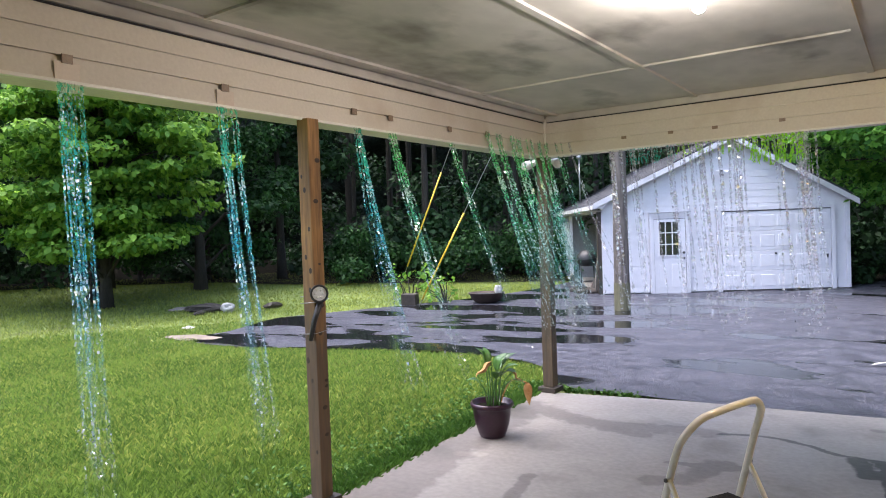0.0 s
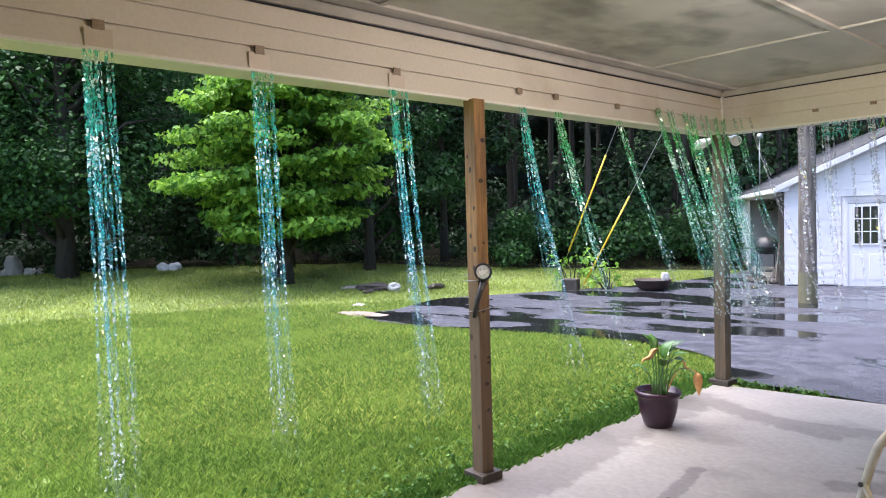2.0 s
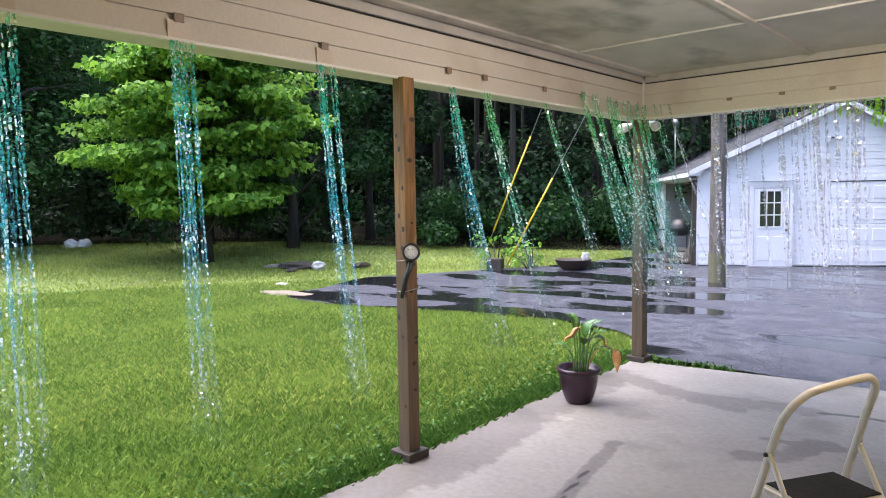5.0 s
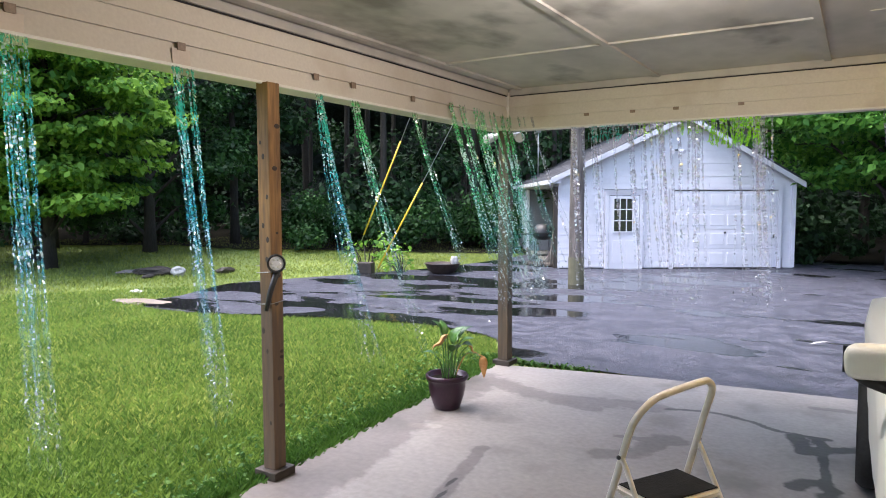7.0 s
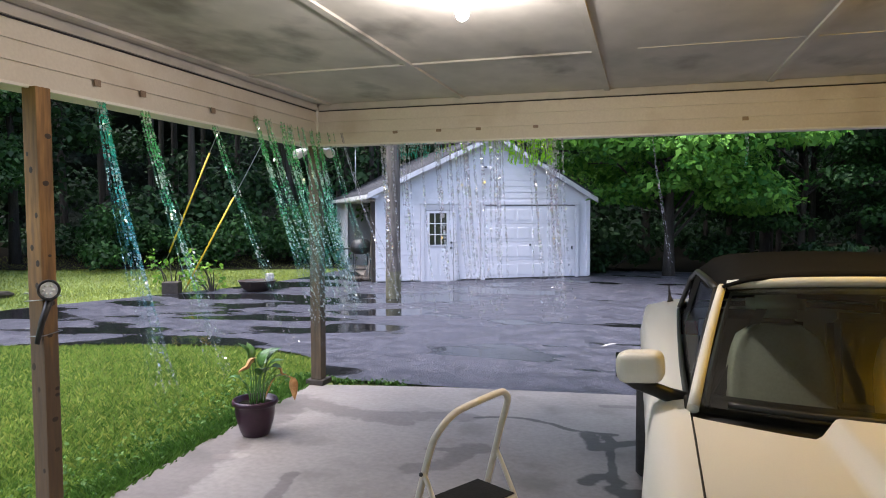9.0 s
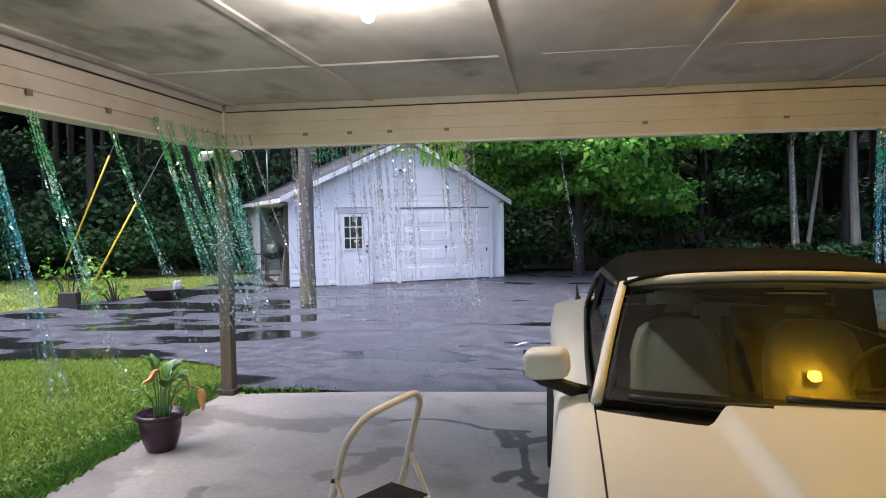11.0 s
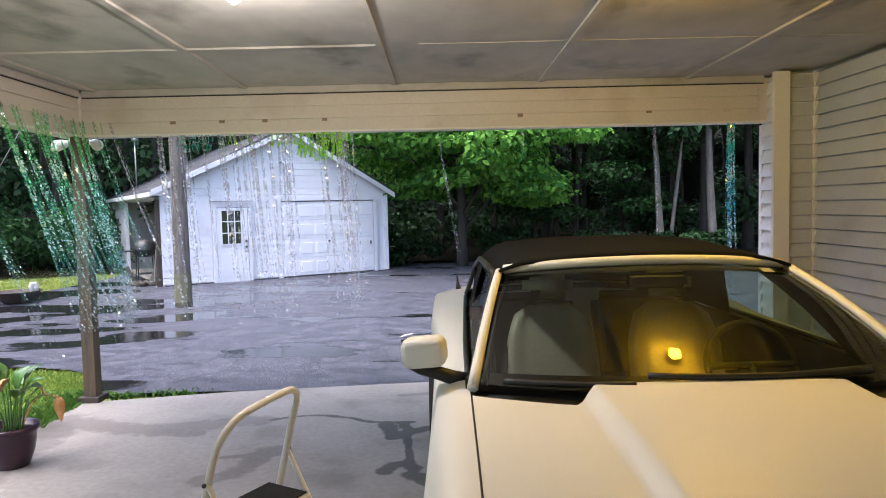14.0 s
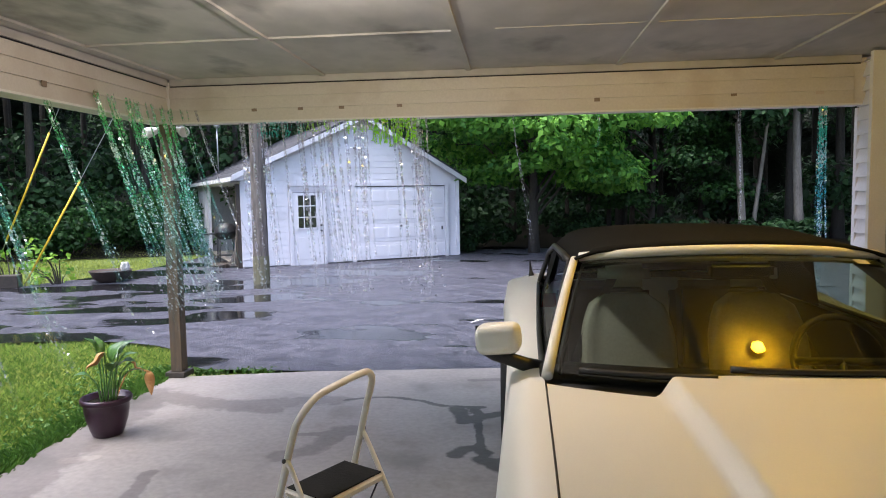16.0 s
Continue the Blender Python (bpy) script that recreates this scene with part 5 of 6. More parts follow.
for sgn in (-1, 1):
    bm = B()
    bmesh.ops.create_uvsphere(bm, u_segments=16, v_segments=10, radius=1, matrix=pose(sgn * 0.60, 0.84, 0.63) @ Matrix.Diagonal((0.13, 0.06, 0.055, 1)))
    part("headlight", bm, M["clear_lens"], car)
    bm = B()
    box(bm, (sgn * 0.55, 5.60, 0.76), (0.34, 0.05, 0.11), bev=0.02)
    part("tail_light", bm, M["red_lens"], car)
# rear deck and tail
bm = B()
sheet(bm, [[(u * soft(BELT_U, y) / 0.8, y, soft(BELT_Z, y) + 0.03 * (1 - (u / 0.8) ** 2)) for u in np.linspace(-0.8, 0.8, 15)] for y in np.linspace(4.95, 5.62, 10)])
part("boot_lid", bm, M["car_paint"], car)
bm = B()
sheet(bm, [[(u, 5.62 + 0.03 * math.sin(math.pi * k / 6), 0.95 - 0.11 * k) for u in np.linspace(-0.80, 0.80, 13)] for k in range(7)])
part("rear_bumper", bm, M["car_paint"], car)
bm = B()
box(bm, (0, 3.2, 0.28), (1.66, 4.5, 0.14), bev=0.03)
part("underbody", bm, M["car_black"], car)
for sgn in (-1, 1):
    for wy in (1.72, 4.55):
        bm = B()
        prof = [(0.24, -0.115), (0.33, -0.115), (0.355, -0.085), (0.36, 0.0), (0.355, 0.085), (0.33, 0.115), (0.24, 0.115)]
        lathe(bm, prof, seg=36)
        bm.transform(pose(sgn * 0.855, wy, 0.355, 0, 90, 0))
        tyre = part("tyre", bm, M["tyre"], car)
        bm = B()
        lathe(bm, [(0.0, 0.06), (0.06, 0.07), (0.20, 0.05), (0.245, 0.09), (0.245, -0.09), (0.0, -0.08)], seg=24)
        bm.transform(pose(sgn * 0.855, wy, 0.355, 0, sgn * 90, 0))
        part("rim", bm, M["alloy"], tyre)
        for k in range(5):
            bm = B()
            box(bm, (0, 0.13, 0.075), (0.045, 0.20, 0.03), bev=0.006)
            bm.transform(pose(sgn * 0.855, wy, 0.355, 0, sgn * 90, 0) @ pose(0, 0, 0, 0, 0, 72 * k))
            part("spoke", bm, M["alloy"], tyre)


# windscreen
def screen(u, t):
    """u from -1 to 1 across, t from cowl to header."""
    w = 0.752 + (0.605 - 0.752) * t
    y = (2.33 + 0.17 * u * u) * (1 - t) + (3.09 + 0.09 * u * u) * t
    z = 1.005 * (1 - t) + (1.345 - 0.035 * u * u) * t + 0.022 * math.sin(math.pi * t)
    return Vector((w * u, y, z))


bm = B()
sheet(bm, [[screen(u, t) for u in np.linspace(-1, 1, 25)] for t in np.linspace(0, 1, 13)])
glass = part("windscreen", bm, M["windscreen"], car, "tinted windscreen glass")
bm = B()
fr = [screen(u, 1.0) + Vector((0, 0.0, 0.012)) for u in np.linspace(-1, 1, 19)]
tube(bm, [p + Vector((0, 0.018, 0.004)) for p in fr], 0.020, 10)
part("header_rail", bm, M["car_paint"], car)
for sgn in (-1, 1):
    bm = B()
    pts = [screen(sgn * 1.0, t) + Vector((sgn * 0.022, 0.012, 0.006)) for t in np.linspace(-0.04, 1.0, 11)]
    tube(bm, pts, [0.020 - 0.003 * k / 10 for k in range(11)], 10)
    part("pillar", bm, M["car_paint"], car)
for sgn in (-1, 1):      # deep black lining behind each pillar
    bm = B()
    sheet(bm, [[screen(sgn * 0.985, t) + Vector((-sgn * 0.02 * q, 0.02 + (0.15 + 0.17 * (1 - t)) * q, -0.012 - 0.01 * q)) for q in (0.0, 0.35, 0.7, 1.0)] for t in np.linspace(0.0, 0.98, 9)])
    ob = part("pillar_lining", bm, M["car_black"], car)
    ob.modifiers.new("thick", "SOLIDIFY").thickness = 0.012
bm = B()     # black band along the head of the glass
sheet(bm, [[screen(u, t) + Vector((0, 0.006, -0.006)) for u in np.linspace(-0.98, 0.98, 17)] for t in (0.93, 0.965, 0.995)])
part("glass_band", bm, M["car_black"], car)
bm = B()     # black border of the glass and the cowl tray below it
sheet(bm, [[(u, 2.20 + 0.20 * (abs(u) / 0.78) ** 2 + 0.17 * k, 0.945 + 0.045 * k) for u in np.linspace(-0.78, 0.78, 15)] for k in (0, 1)])
part("cowl_tray", bm, M["car_black"], car)
for base, tip in (((0.70, 0.045), (-0.30, 0.065)), ((-0.36, 0.012), (-0.90, 0.0))):
    bm = B()
    a, b = screen(base[0], base[1]), screen(tip[0], tip[1])
    lift = Vector((0, -0.012, 0.018))
    path = [screen(base[0] + (tip[0] - base[0]) * t, base[1] + (tip[1] - base[1]) * t) + lift for t in np.linspace(0, 1, 12)]
    tube(bm, path, [0.014] * 3 + [0.011] * 9, 8)
    part("wiper", bm, M["car_black"], car)
bm = B()
c = [screen(0.80 + du, 0.90 + dt) + Vector((0, -0.004, 0.004)) for dt in (0, 0.055) for du in (-0.04, 0.05)]
sheet(bm, [c[:2], c[2:]])
part("sticker", bm, M["stone"], car, "small pale sticker on the glass")

# soft top
TOP_Z = ((3.12, 1.372), (3.4, 1.395), (3.9, 1.415), (4.3, 1.405), (4.7, 1.28), (5.06, 1.07), (5.16, 0.96))
TOP_U = ((3.12, 0.565), (3.5, 0.59), (4.2, 0.60), (4.7, 0.61), (5.06, 0.62))
bm = B()
rows = []
for y in np.linspace(3.15, 5.16, 23):
    zt, w = soft(TOP_Z, y, 0.12), soft(TOP_U, y)
    sidez = (0.010 + 0.075 * min(1, max(0, (y - 3.15) / 0.4))) if y < 4.35 else 0.085 + 0.25 * min(1, (y - 4.35) / 0.35) * (1 - max(0, (y - 4.75) / 0.35) * 0.9)
    row = []
    for t in np.linspace(-1, 1, 21):
        a = abs(t)
        u = w * (1.16 * a if a < 0.8 else 0.93 + (a - 0.8) * 0.85)
        z = zt - 0.05 * a ** 2.4 - (sidez * ((a - 0.72) / 0.28) ** 1.5 if a > 0.72 else 0)
        row.append((math.copysign(u, t), y, max(z, 0.97)))
    rows.append(row)
sheet(bm, rows)
ob = part("soft_top", bm, M["soft_top"], car, "black canvas roof")
ob.modifiers.new("thick", "SOLIDIFY").thickness = -0.012
bm = B()
sheet(bm, [[(u, y, 1.40 - (y - 4.36) * 0.48 + 0.012 - 0.02 * (u / 0.4) ** 2) for u in np.linspace(-0.42, 0.42, 9)] for y in (4.60, 4.95)])
part("rear_window", bm, M["car_black"], car)

for sgn in (-1, 1):
    bm = B()     # side glass from belt to roof rail
    rows = []
    for t in np.linspace(0, 1, 10):
        y0, y1 = 2.62 + t * 0.62, 4.04 - 0.10 * t
        rows.append([(sgn * ((soft(BELT_U, y0 + (y1 - y0) * k / 14) - 0.004) * (1 - t) + 0.645 * t), y0 + (y1 - y0) * k / 14, 0.985 + 0.315 * t) for k in range(15)])
    sheet(bm, rows)
    part("side_window", bm, M["glass_side"], car).visible_shadow = False
    bm = B()
    tube(bm, [(sgn * 0.640, 3.24, 1.30), (sgn * 0.650, 3.5, 1.312), (sgn * 0.655, 4.1, 1.305), (sgn * 0.67, 4.4, 1.24), (sgn * 0.715, 4.72, 1.03)], 0.016, 8)
    part("roof_rail", bm, M["car_black"], car)
    bm = B()     # canvas quarter behind the side glass
    sheet(bm, [[(sgn * ((soft(BELT_U, y) - 0.012) * (1 - t) + 0.648 * t), y - 0.10 * t * (y < 4.1), 0.975 + (min(0.325, 0.325 - max(0, y - 4.3) * 0.62)) * t)
                for y in np.linspace(4.02, 4.78, 9)] for t in np.linspace(0, 1, 6)])
    part("top_quarter", bm, M["soft_top"], car)
    bm = B()
    tube(bm, [(sgn * (soft(BELT_U, y) + 0.004), y, soft(BELT_Z, y) + 0.002) for y in np.linspace(2.52, 4.62, 16)], 0.011, 8)
    part("belt_strip", bm, M["car_black"], car)
    bm = B()
    tube(bm, [(sgn * 0.785, 2.56, 0.985), (sgn * 0.725, 2.88, 1.13), (sgn * 0.645, 3.24, 1.30)], 0.012, 8)
    part("pillar_seal", bm, M["car_black"], car)
    # door mirror
    bm = B()
    bmesh.ops.create_cube(bm, size=1.0, matrix=pose(sgn * 0.943, 2.64, 1.090, 0, sgn * 5, sgn * 8) @ Matrix.Diagonal((0.160, 0.115, 0.108, 1)))
    bmesh.ops.bevel(bm, geom=bm.edges[:], offset=0.042, segments=4, affect="EDGES", profile=0.6)
    for f in bm.faces:
        f.smooth = True
    mir = part("door_mirror", bm, M["car_paint"], car)
    bm = B()
    tube(bm, [(sgn * 1.005, 2.635, 1.045), (sgn * 0.96, 2.64, 1.030), (sgn * 0.90, 2.645, 1.012), (sgn * 0.85, 2.655, 0.992), (sgn * 0.80, 2.67, 0.972)], [0.010, 0.022, 0.024, 0.026, 0.032], 10)
    part("stalk", bm, M["car_black"], mir)
    bm = B()
    box(bm, (sgn * 0.955, 2.708, 1.075), (0.15, 0.006, 0.09), rz=sgn * 6, bev=0.002)
    part("mirror_glass", bm, M["dark_glass"], mir)
    bm = B()
    sheet(bm, [[(sgn * (soft(BELT_U, y) - 0.03 + 0.02 * (z < 0.9)), y, z) for y in np.linspace(2.5, 4.7, 9)] for z in (0.975, 0.93, 0.6, 0.3)])
    part("door_trim", bm, M["car_black"], car)
    # front seat
    sx = sgn * 0.315
    bm = B()
    rows = []
    for q in np.linspace(0, 1, 12):        # seat back: bolstered, narrowing to round shoulders
        w = 0.235 - 0.075 * max(0, (q - 0.55) / 0.45) ** 2
        th = 0.085 * (1 - 0.35 * q)
        zc, yc = 0.50 + 0.58 * q, 3.60 + 0.20 * q
        shrink = 1.0 if q < 0.93 else 0.7
        ring = []
        for a_ in np.linspace(0, 2 * math.pi, 21):
            cx, cy = math.copysign(abs(math.cos(a_)) ** 0.6, math.cos(a_)), math.copysign(abs(math.sin(a_)) ** 0.7, math.sin(a_))
            bol = -0.03 * (abs(cx) > 0.75)
            ring.append((sx + w * cx * shrink, yc + th * cy * shrink + bol * (cy < 0), zc))
        rows.append(ring)
    sheet(bm, rows)
    bm.faces.new(bm.verts[-21:-1])
    seat = part("front_seat", bm, M["leather"], car, "cream leather seat")
    bm = B()
    bmesh.ops.create_cube(bm, size=1.0, matrix=pose(sx, 3.84, 1.175, -10, 0, 0) @ Matrix.Diagonal((0.27, 0.10, 0.14, 1)))
    bmesh.ops.bevel(bm, geom=bm.edges[:], offset=0.042, segments=4, affect="EDGES")
    for f in bm.faces:
        f.smooth = True
    part("headrest", bm, M["leather"], seat)
    bm = B()
    bmesh.ops.create_cube(bm, size=1.0, matrix=pose(sx, 3.36, 0.50) @ Matrix.Diagonal((0.48, 0.50, 0.16, 1)))
    bmesh.ops.bevel(bm, geom=bm.edges[:], offset=0.05, segments=3, affect="EDGES")
    part("cushion", bm, M["leather"], seat)
    bm = B()
    box(bm, (sgn * 0.50, 3.72, 0.92), (0.045, 0.006, 0.58), ry=-sgn * 27, rx=-18)
    part("seat_belt", bm, M["car_black"], car)
    bm = B()
    bmesh.ops.create_cube(bm, size=1.0, matrix=pose(sgn * 0.34, 4.45, 0.78, -12, 0, 0) @ Matrix.Diagonal((0.56, 0.16, 0.56, 1)))
    bmesh.ops.bevel(bm, geom=bm.edges[:], offset=0.06, segments=3, affect="EDGES")
    part("rear_seat", bm, M["leather_shaded"], car)
bm = B()
sheet(bm, [[(u, 2.36 + 0.14 * (abs(u) / 0.78) ** 2 + 0.12 * k, (0.985, 1.0, 0.99, 0.93, 0.75)[k]) for u in np.linspace(-0.76, 0.76, 13)] for k in range(5)])
part("dashboard", bm, M["car_black"], car)
bm = B()
wheel_m = pose(0.38, 2.98, 0.93, 65, 0, 0)
tube(bm, [wheel_m @ Vector((0.18 * math.cos(a), 0.18 * math.sin(a), 0)) for a in np.linspace(0, 2 * math.pi, 33)], 0.014, 8, False)
for a in (0, 180, 270):
    tube(bm, [wheel_m @ Vector((0, 0, 0)), wheel_m @ Vector((0.18 * math.cos(radians(a)), 0.18 * math.sin(radians(a)), 0))], 0.016, 8)
part("steering_wheel", bm, M["car_black"], car)
bm = B()
bmesh.ops.create_cube(bm, size=1.0, matrix=pose(0, 3.0, 1.285) @ Matrix.Diagonal((0.25, 0.04, 0.065, 1)))
bmesh.ops.bevel(bm, geom=bm.edges[:], offset=0.016, segments=3, affect="EDGES")
part("rear_view_mirror", bm, M["car_black"], car)
bm = B()
tube(bm, [(-0.76, 5.02, 1.02), (-0.765, 5.05, 1.06), (-0.77, 5.09, 1.13)], [0.022, 0.010, 0.004], 8)
part("antenna", bm, M["car_black"], car)

# ---- step stool ----
stool = thing("step_stool", "cream tubular folding step stool with a black tread", "step stool")
L0, K0 = Vector((-0.552, 2.735, 0)), Vector((-0.378, 3.035, 0))       # ends of the tread's back edge
wv = (K0 - L0).normalized()
dv = Vector((wv.y, -wv.x, 0))                                        # towards the tread's front


def sp(along, out, z):
    return L0 + wv * along + dv * out + Vector((0, 0, z))


WID = (K0 - L0).length
bm = B()
path = smooth_path([sp(-0.055, -0.13, 0.012), sp(-0.045, -0.045, 0.26), sp(-0.035, 0.035, 0.50), sp(-0.018, 0.088, 0.70), sp(0.002, 0.112, 0.775), sp(0.06, 0.132, 0.835), sp(0.13, 0.142, 0.858),
                    sp(WID - 0.06, 0.160, 0.885), sp(WID - 0.01, 0.160, 0.878), sp(WID + 0.018, 0.150, 0.835), sp(WID + 0.022, 0.110, 0.72), sp(WID + 0.035, 0.035, 0.50), sp(WID + 0.045, -0.045, 0.26), sp(WID + 0.055, -0.13, 0.012)], 6)
tube(bm, path, 0.0145, 12)
part("handle_frame", bm, M["cream_tube"], stool)
for s, e in ((-1, -0.035), (1, WID + 0.035)):
    bm = B()
    tube(bm, smooth_path([sp(e, 0.068, 0.61), sp(e, 0.115, 0.54), sp(e + 0.004 * s, 0.26, 0.28), sp(e + 0.012 * s, 0.40, 0.012)], 5), 0.0105, 10)
    part("leg", bm, M["cream_tube"], stool)
    for al, o, z in ((e + 0.020 * s, -0.13, 0.012), (e + 0.012 * s, 0.40, 0.012)):
        bm = B()
        lathe(bm, [(0.0, 0.0), (0.02, 0.0), (0.02, 0.03), (0.0, 0.03)], tuple(sp(al, o, 0.0)), 12)
        part("foot", bm, M["tread"], stool)
    bm = B()
    bmesh.ops.create_uvsphere(bm, u_segments=8, v_segments=6, radius=0.009, matrix=Matrix.Translation(sp(e + 0.014 * s, 0.068, 0.61)))
    part("rivet", bm, M["metal_dark"], stool)
mt = Matrix.Translation(sp(WID / 2, 0.112, 0.45)) @ Matrix.Rotation(math.atan2(wv.y, wv.x), 4, "Z")
bm = B()
bmesh.ops.create_cube(bm, size=1.0, matrix=mt @ Matrix.Diagonal((WID - 0.002, 0.232, 0.036, 1)))
bmesh.ops.bevel(bm, geom=bm.edges[:], offset=0.012, segments=3, affect="EDGES")
tr = part("tread_tray", bm, M["cream_tube"], stool)
bm = B()
bmesh.ops.create_cube(bm, size=1.0, matrix=mt @ Matrix.Translation((0, 0, 0.019)) @ Matrix.Diagonal((WID - 0.026, 0.208, 0.006, 1)))
part("tread_mat", bm, M["tread"], tr, "black rubber tread mat")
bm = B()
tube(bm, [sp(WID - 0.015, 0.20, 0.43), sp(WID + 0.02, 0.02, 0.12)], 0.004, 6)
part("brace", bm, M["metal_dark"], stool)

# ---- potted plant ----
pot = thing("potted_plant", "peace lily with yellowed leaves in a plum plastic pot", "plant", (-2.43, 4.54, 0))
bm = B()
lathe(bm, [(0.0, 0.004), (0.088, 0.0), (0.098, 0.008), (0.114, 0.05), (0.132, 0.11), (0.143, 0.175), (0.146, 0.222), (0.158, 0.228), (0.166, 0.240), (0.166, 0.258), (0.158, 0.270), (0.148, 0.264), (0.144, 0.225), (0.0, 0.222)], seg=40)
part("pot", bm, M["pot"], pot)
bm = B()
lathe(bm, [(0.144, 0.226), (0.08, 0.232), (0.0, 0.236)], seg=24)
part("compost", bm, M["soil"], pot)


def leaf_blade(length, width, bend, fold=0.25, n=7):
    """A pointed leaf along +x that arches down."""
    rows = []
    for i in range(n + 1):
        t = i / n
        w = width * math.sin(math.pi * (0.04 + 0.96 * t) ** 0.75) * 0.5
        x = length * (t - 0.12 * bend * t * t)
        z = length * (0.25 * t - bend * t * t)
        rows.append([(x, -w, z + fold * w), (x, 0, z), (x, w, z + fold * w)])
    return rows


ACROSS, AWAY = Vector((0.857, 0.515, 0)), Vector((-0.515, 0.857, 0))
# foot, bend and base of each blade and its tip, as (across, away, height); then its width and whether it has withered
for foot, bend, base, tip, wide, dead in (
        ((-0.02, 0.00), (-0.03, 0.02, 0.44), (-0.045, 0.03, 0.57), (-0.115, 0.02, 0.68), 0.055, False),
        ((0.03, 0.01), (0.04, 0.02, 0.38), (0.045, 0.03, 0.49), (0.135, 0.06, 0.63), 0.085, False),
        ((0.05, -0.02), (0.06, -0.02, 0.40), (0.085, -0.03, 0.49), (0.215, -0.06, 0.555), 0.060, False),
        ((0.04, 0.03), (0.06, 0.02, 0.38), (0.075, 0.00, 0.455), (0.195, -0.09, 0.505), 0.075, False),
        ((0.06, 0.00), (0.09, 0.01, 0.36), (0.150, 0.00, 0.425), (0.255, -0.03, 0.400), 0.050, False),
        ((-0.03, -0.02), (-0.05, -0.03, 0.36), (-0.085, -0.04, 0.415), (-0.185, -0.05, 0.445), 0.050, False),
        ((-0.01, 0.03), (-0.01, 0.05, 0.42), (-0.02, 0.07, 0.54), (-0.055, 0.14, 0.665), 0.050, False),
        ((0.02, -0.03), (0.03, -0.06, 0.38), (0.04, -0.09, 0.46), (0.060, -0.20, 0.530), 0.060, False),
        ((0.00, 0.04), (0.03, 0.07, 0.40), (0.06, 0.12, 0.49), (0.11, 0.23, 0.525), 0.060, False),
        ((0.05, 0.03), (0.07, 0.03, 0.42), (0.09, 0.04, 0.54), (0.205, 0.09, 0.620), 0.050, False),
        ((0.00, -0.03), (0.01, -0.05, 0.42), (0.005, -0.06, 0.585), (-0.105, -0.10, 0.470), 0.115, True),
        ((0.06, 0.01), (0.10, -0.03, 0.42), (0.165, -0.06, 0.50), (0.225, -0.08, 0.425), 0.050, True),
        ((0.06, 0.03), (0.15, 0.02, 0.42), (0.275, 0.00, 0.405), (0.285, -0.01, 0.235), 0.048, True)):
    def at_plant(p):
        return ACROSS * p[0] + AWAY * p[1] + Vector((0, 0, p[2]))

    f0, b0, t0 = at_plant((*foot, 0.232)), at_plant(base), at_plant(tip)
    bm = B()
    tube(bm, smooth_path([f0, at_plant(bend), b0], 4), 0.0055, 6)
    stem = part("stem", bm, M["leaf_dead"] if dead and wide < 0.05 else M["leaf_pot"], pot)
    run = t0 - b0
    flat = run.cross(Vector((0, 0, 1)))
    flat = (flat.normalized() if flat.length > 0.02 else ACROSS.copy()) * 0.75 + ACROSS * (0.5 if dead else 0.25)
    nrm = run.cross(flat).normalized()
    nrm = nrm if nrm.z > 0 else -nrm
    flat = nrm.cross(run).normalized()
    rows = []
    for k in range(9):
        q = k / 8
        w = wide * 0.70 * math.sin(math.pi * (0.03 + 0.97 * q) ** (0.75 if not dead else 0.6))
        c = b0 + run * q + nrm * (run.length * 0.16 * math.sin(math.pi * q) + (0.012 * math.sin(9 * q) if dead else 0))
        rows.append([c + flat * w * u + nrm * w * (0.30 if not dead else -0.35) * abs(u) for u in (-1, -0.5, 0, 0.5, 1)])
    bm = B()
    sheet(bm, rows)
    ob = part("leaf", bm, M["leaf_dead"] if dead else M["leaf_pot"], stem, "withered orange leaf" if dead else "")
    ob.modifiers.new("thick", "SOLIDIFY").thickness = 0.0012

# ---- wheeled bin ----
wb = thing("wheeled_bin", "dark green wheeled refuse bin with a closed lid on the slab", "bin", (-2.215, -0.095, 0))
bm = B()
rows = []
for z, k in ((0.08, 0.80), (0.12, 0.83), (0.5, 0.90), (0.80, 0.955), (0.885, 0.975), (0.89, 1.02), (0.915, 1.02)):
    a, b = 0.245 * k, 0.30 * k
    ring = []
    for cx, cy, a0 in ((1, 1, 0), (-1, 1, 90), (-1, -1, 180), (1, -1, 270)):
        for j in range(4):
            an = radians(a0 + 30 * j)
            ring.append(((a - 0.05) * cx + 0.05 * math.cos(an), (b - 0.05) * cy + 0.05 * math.sin(an), z))
    rows.append(ring + ring[:1])
sheet(bm, rows)
part("body", bm, M["bin"], wb)
for sgn in (-1, 1):      # ears that carry the handle, and the wheel housings below
    bm = B()
    poly = [(0.24, 0.955), (0.385, 1.000), (0.405, 0.985), (0.400, 0.945), (0.355, 0.895), (0.285, 0.835), (0.24, 0.80)]
    q0, q1 = ([bm.verts.new((sgn * x, y, z)) for y, z in poly] for x in (0.222, 0.252))
    bm.faces.new(q0), bm.faces.new(q1[::-1])
    for k in range(len(poly)):
        m = (k + 1) % len(poly)
        bm.faces.new((q0[k], q0[m], q1[m], q1[k]))
    part("handle_bracket", bm, M["bin"], wb)
    bm = B()
    box(bm, (sgn * 0.15, 0.285, 0.52), (0.13, 0.07, 0.58), bev=0.02)
    part("wheel_housing", bm, M["bin"], wb)
bm = B()
tube(bm, [(-0.235, 0.385, 0.980), (0.235, 0.385, 0.980)], 0.017, 12)
part("handle", bm, M["bin"], wb)
bm = B()
lid_rows = []
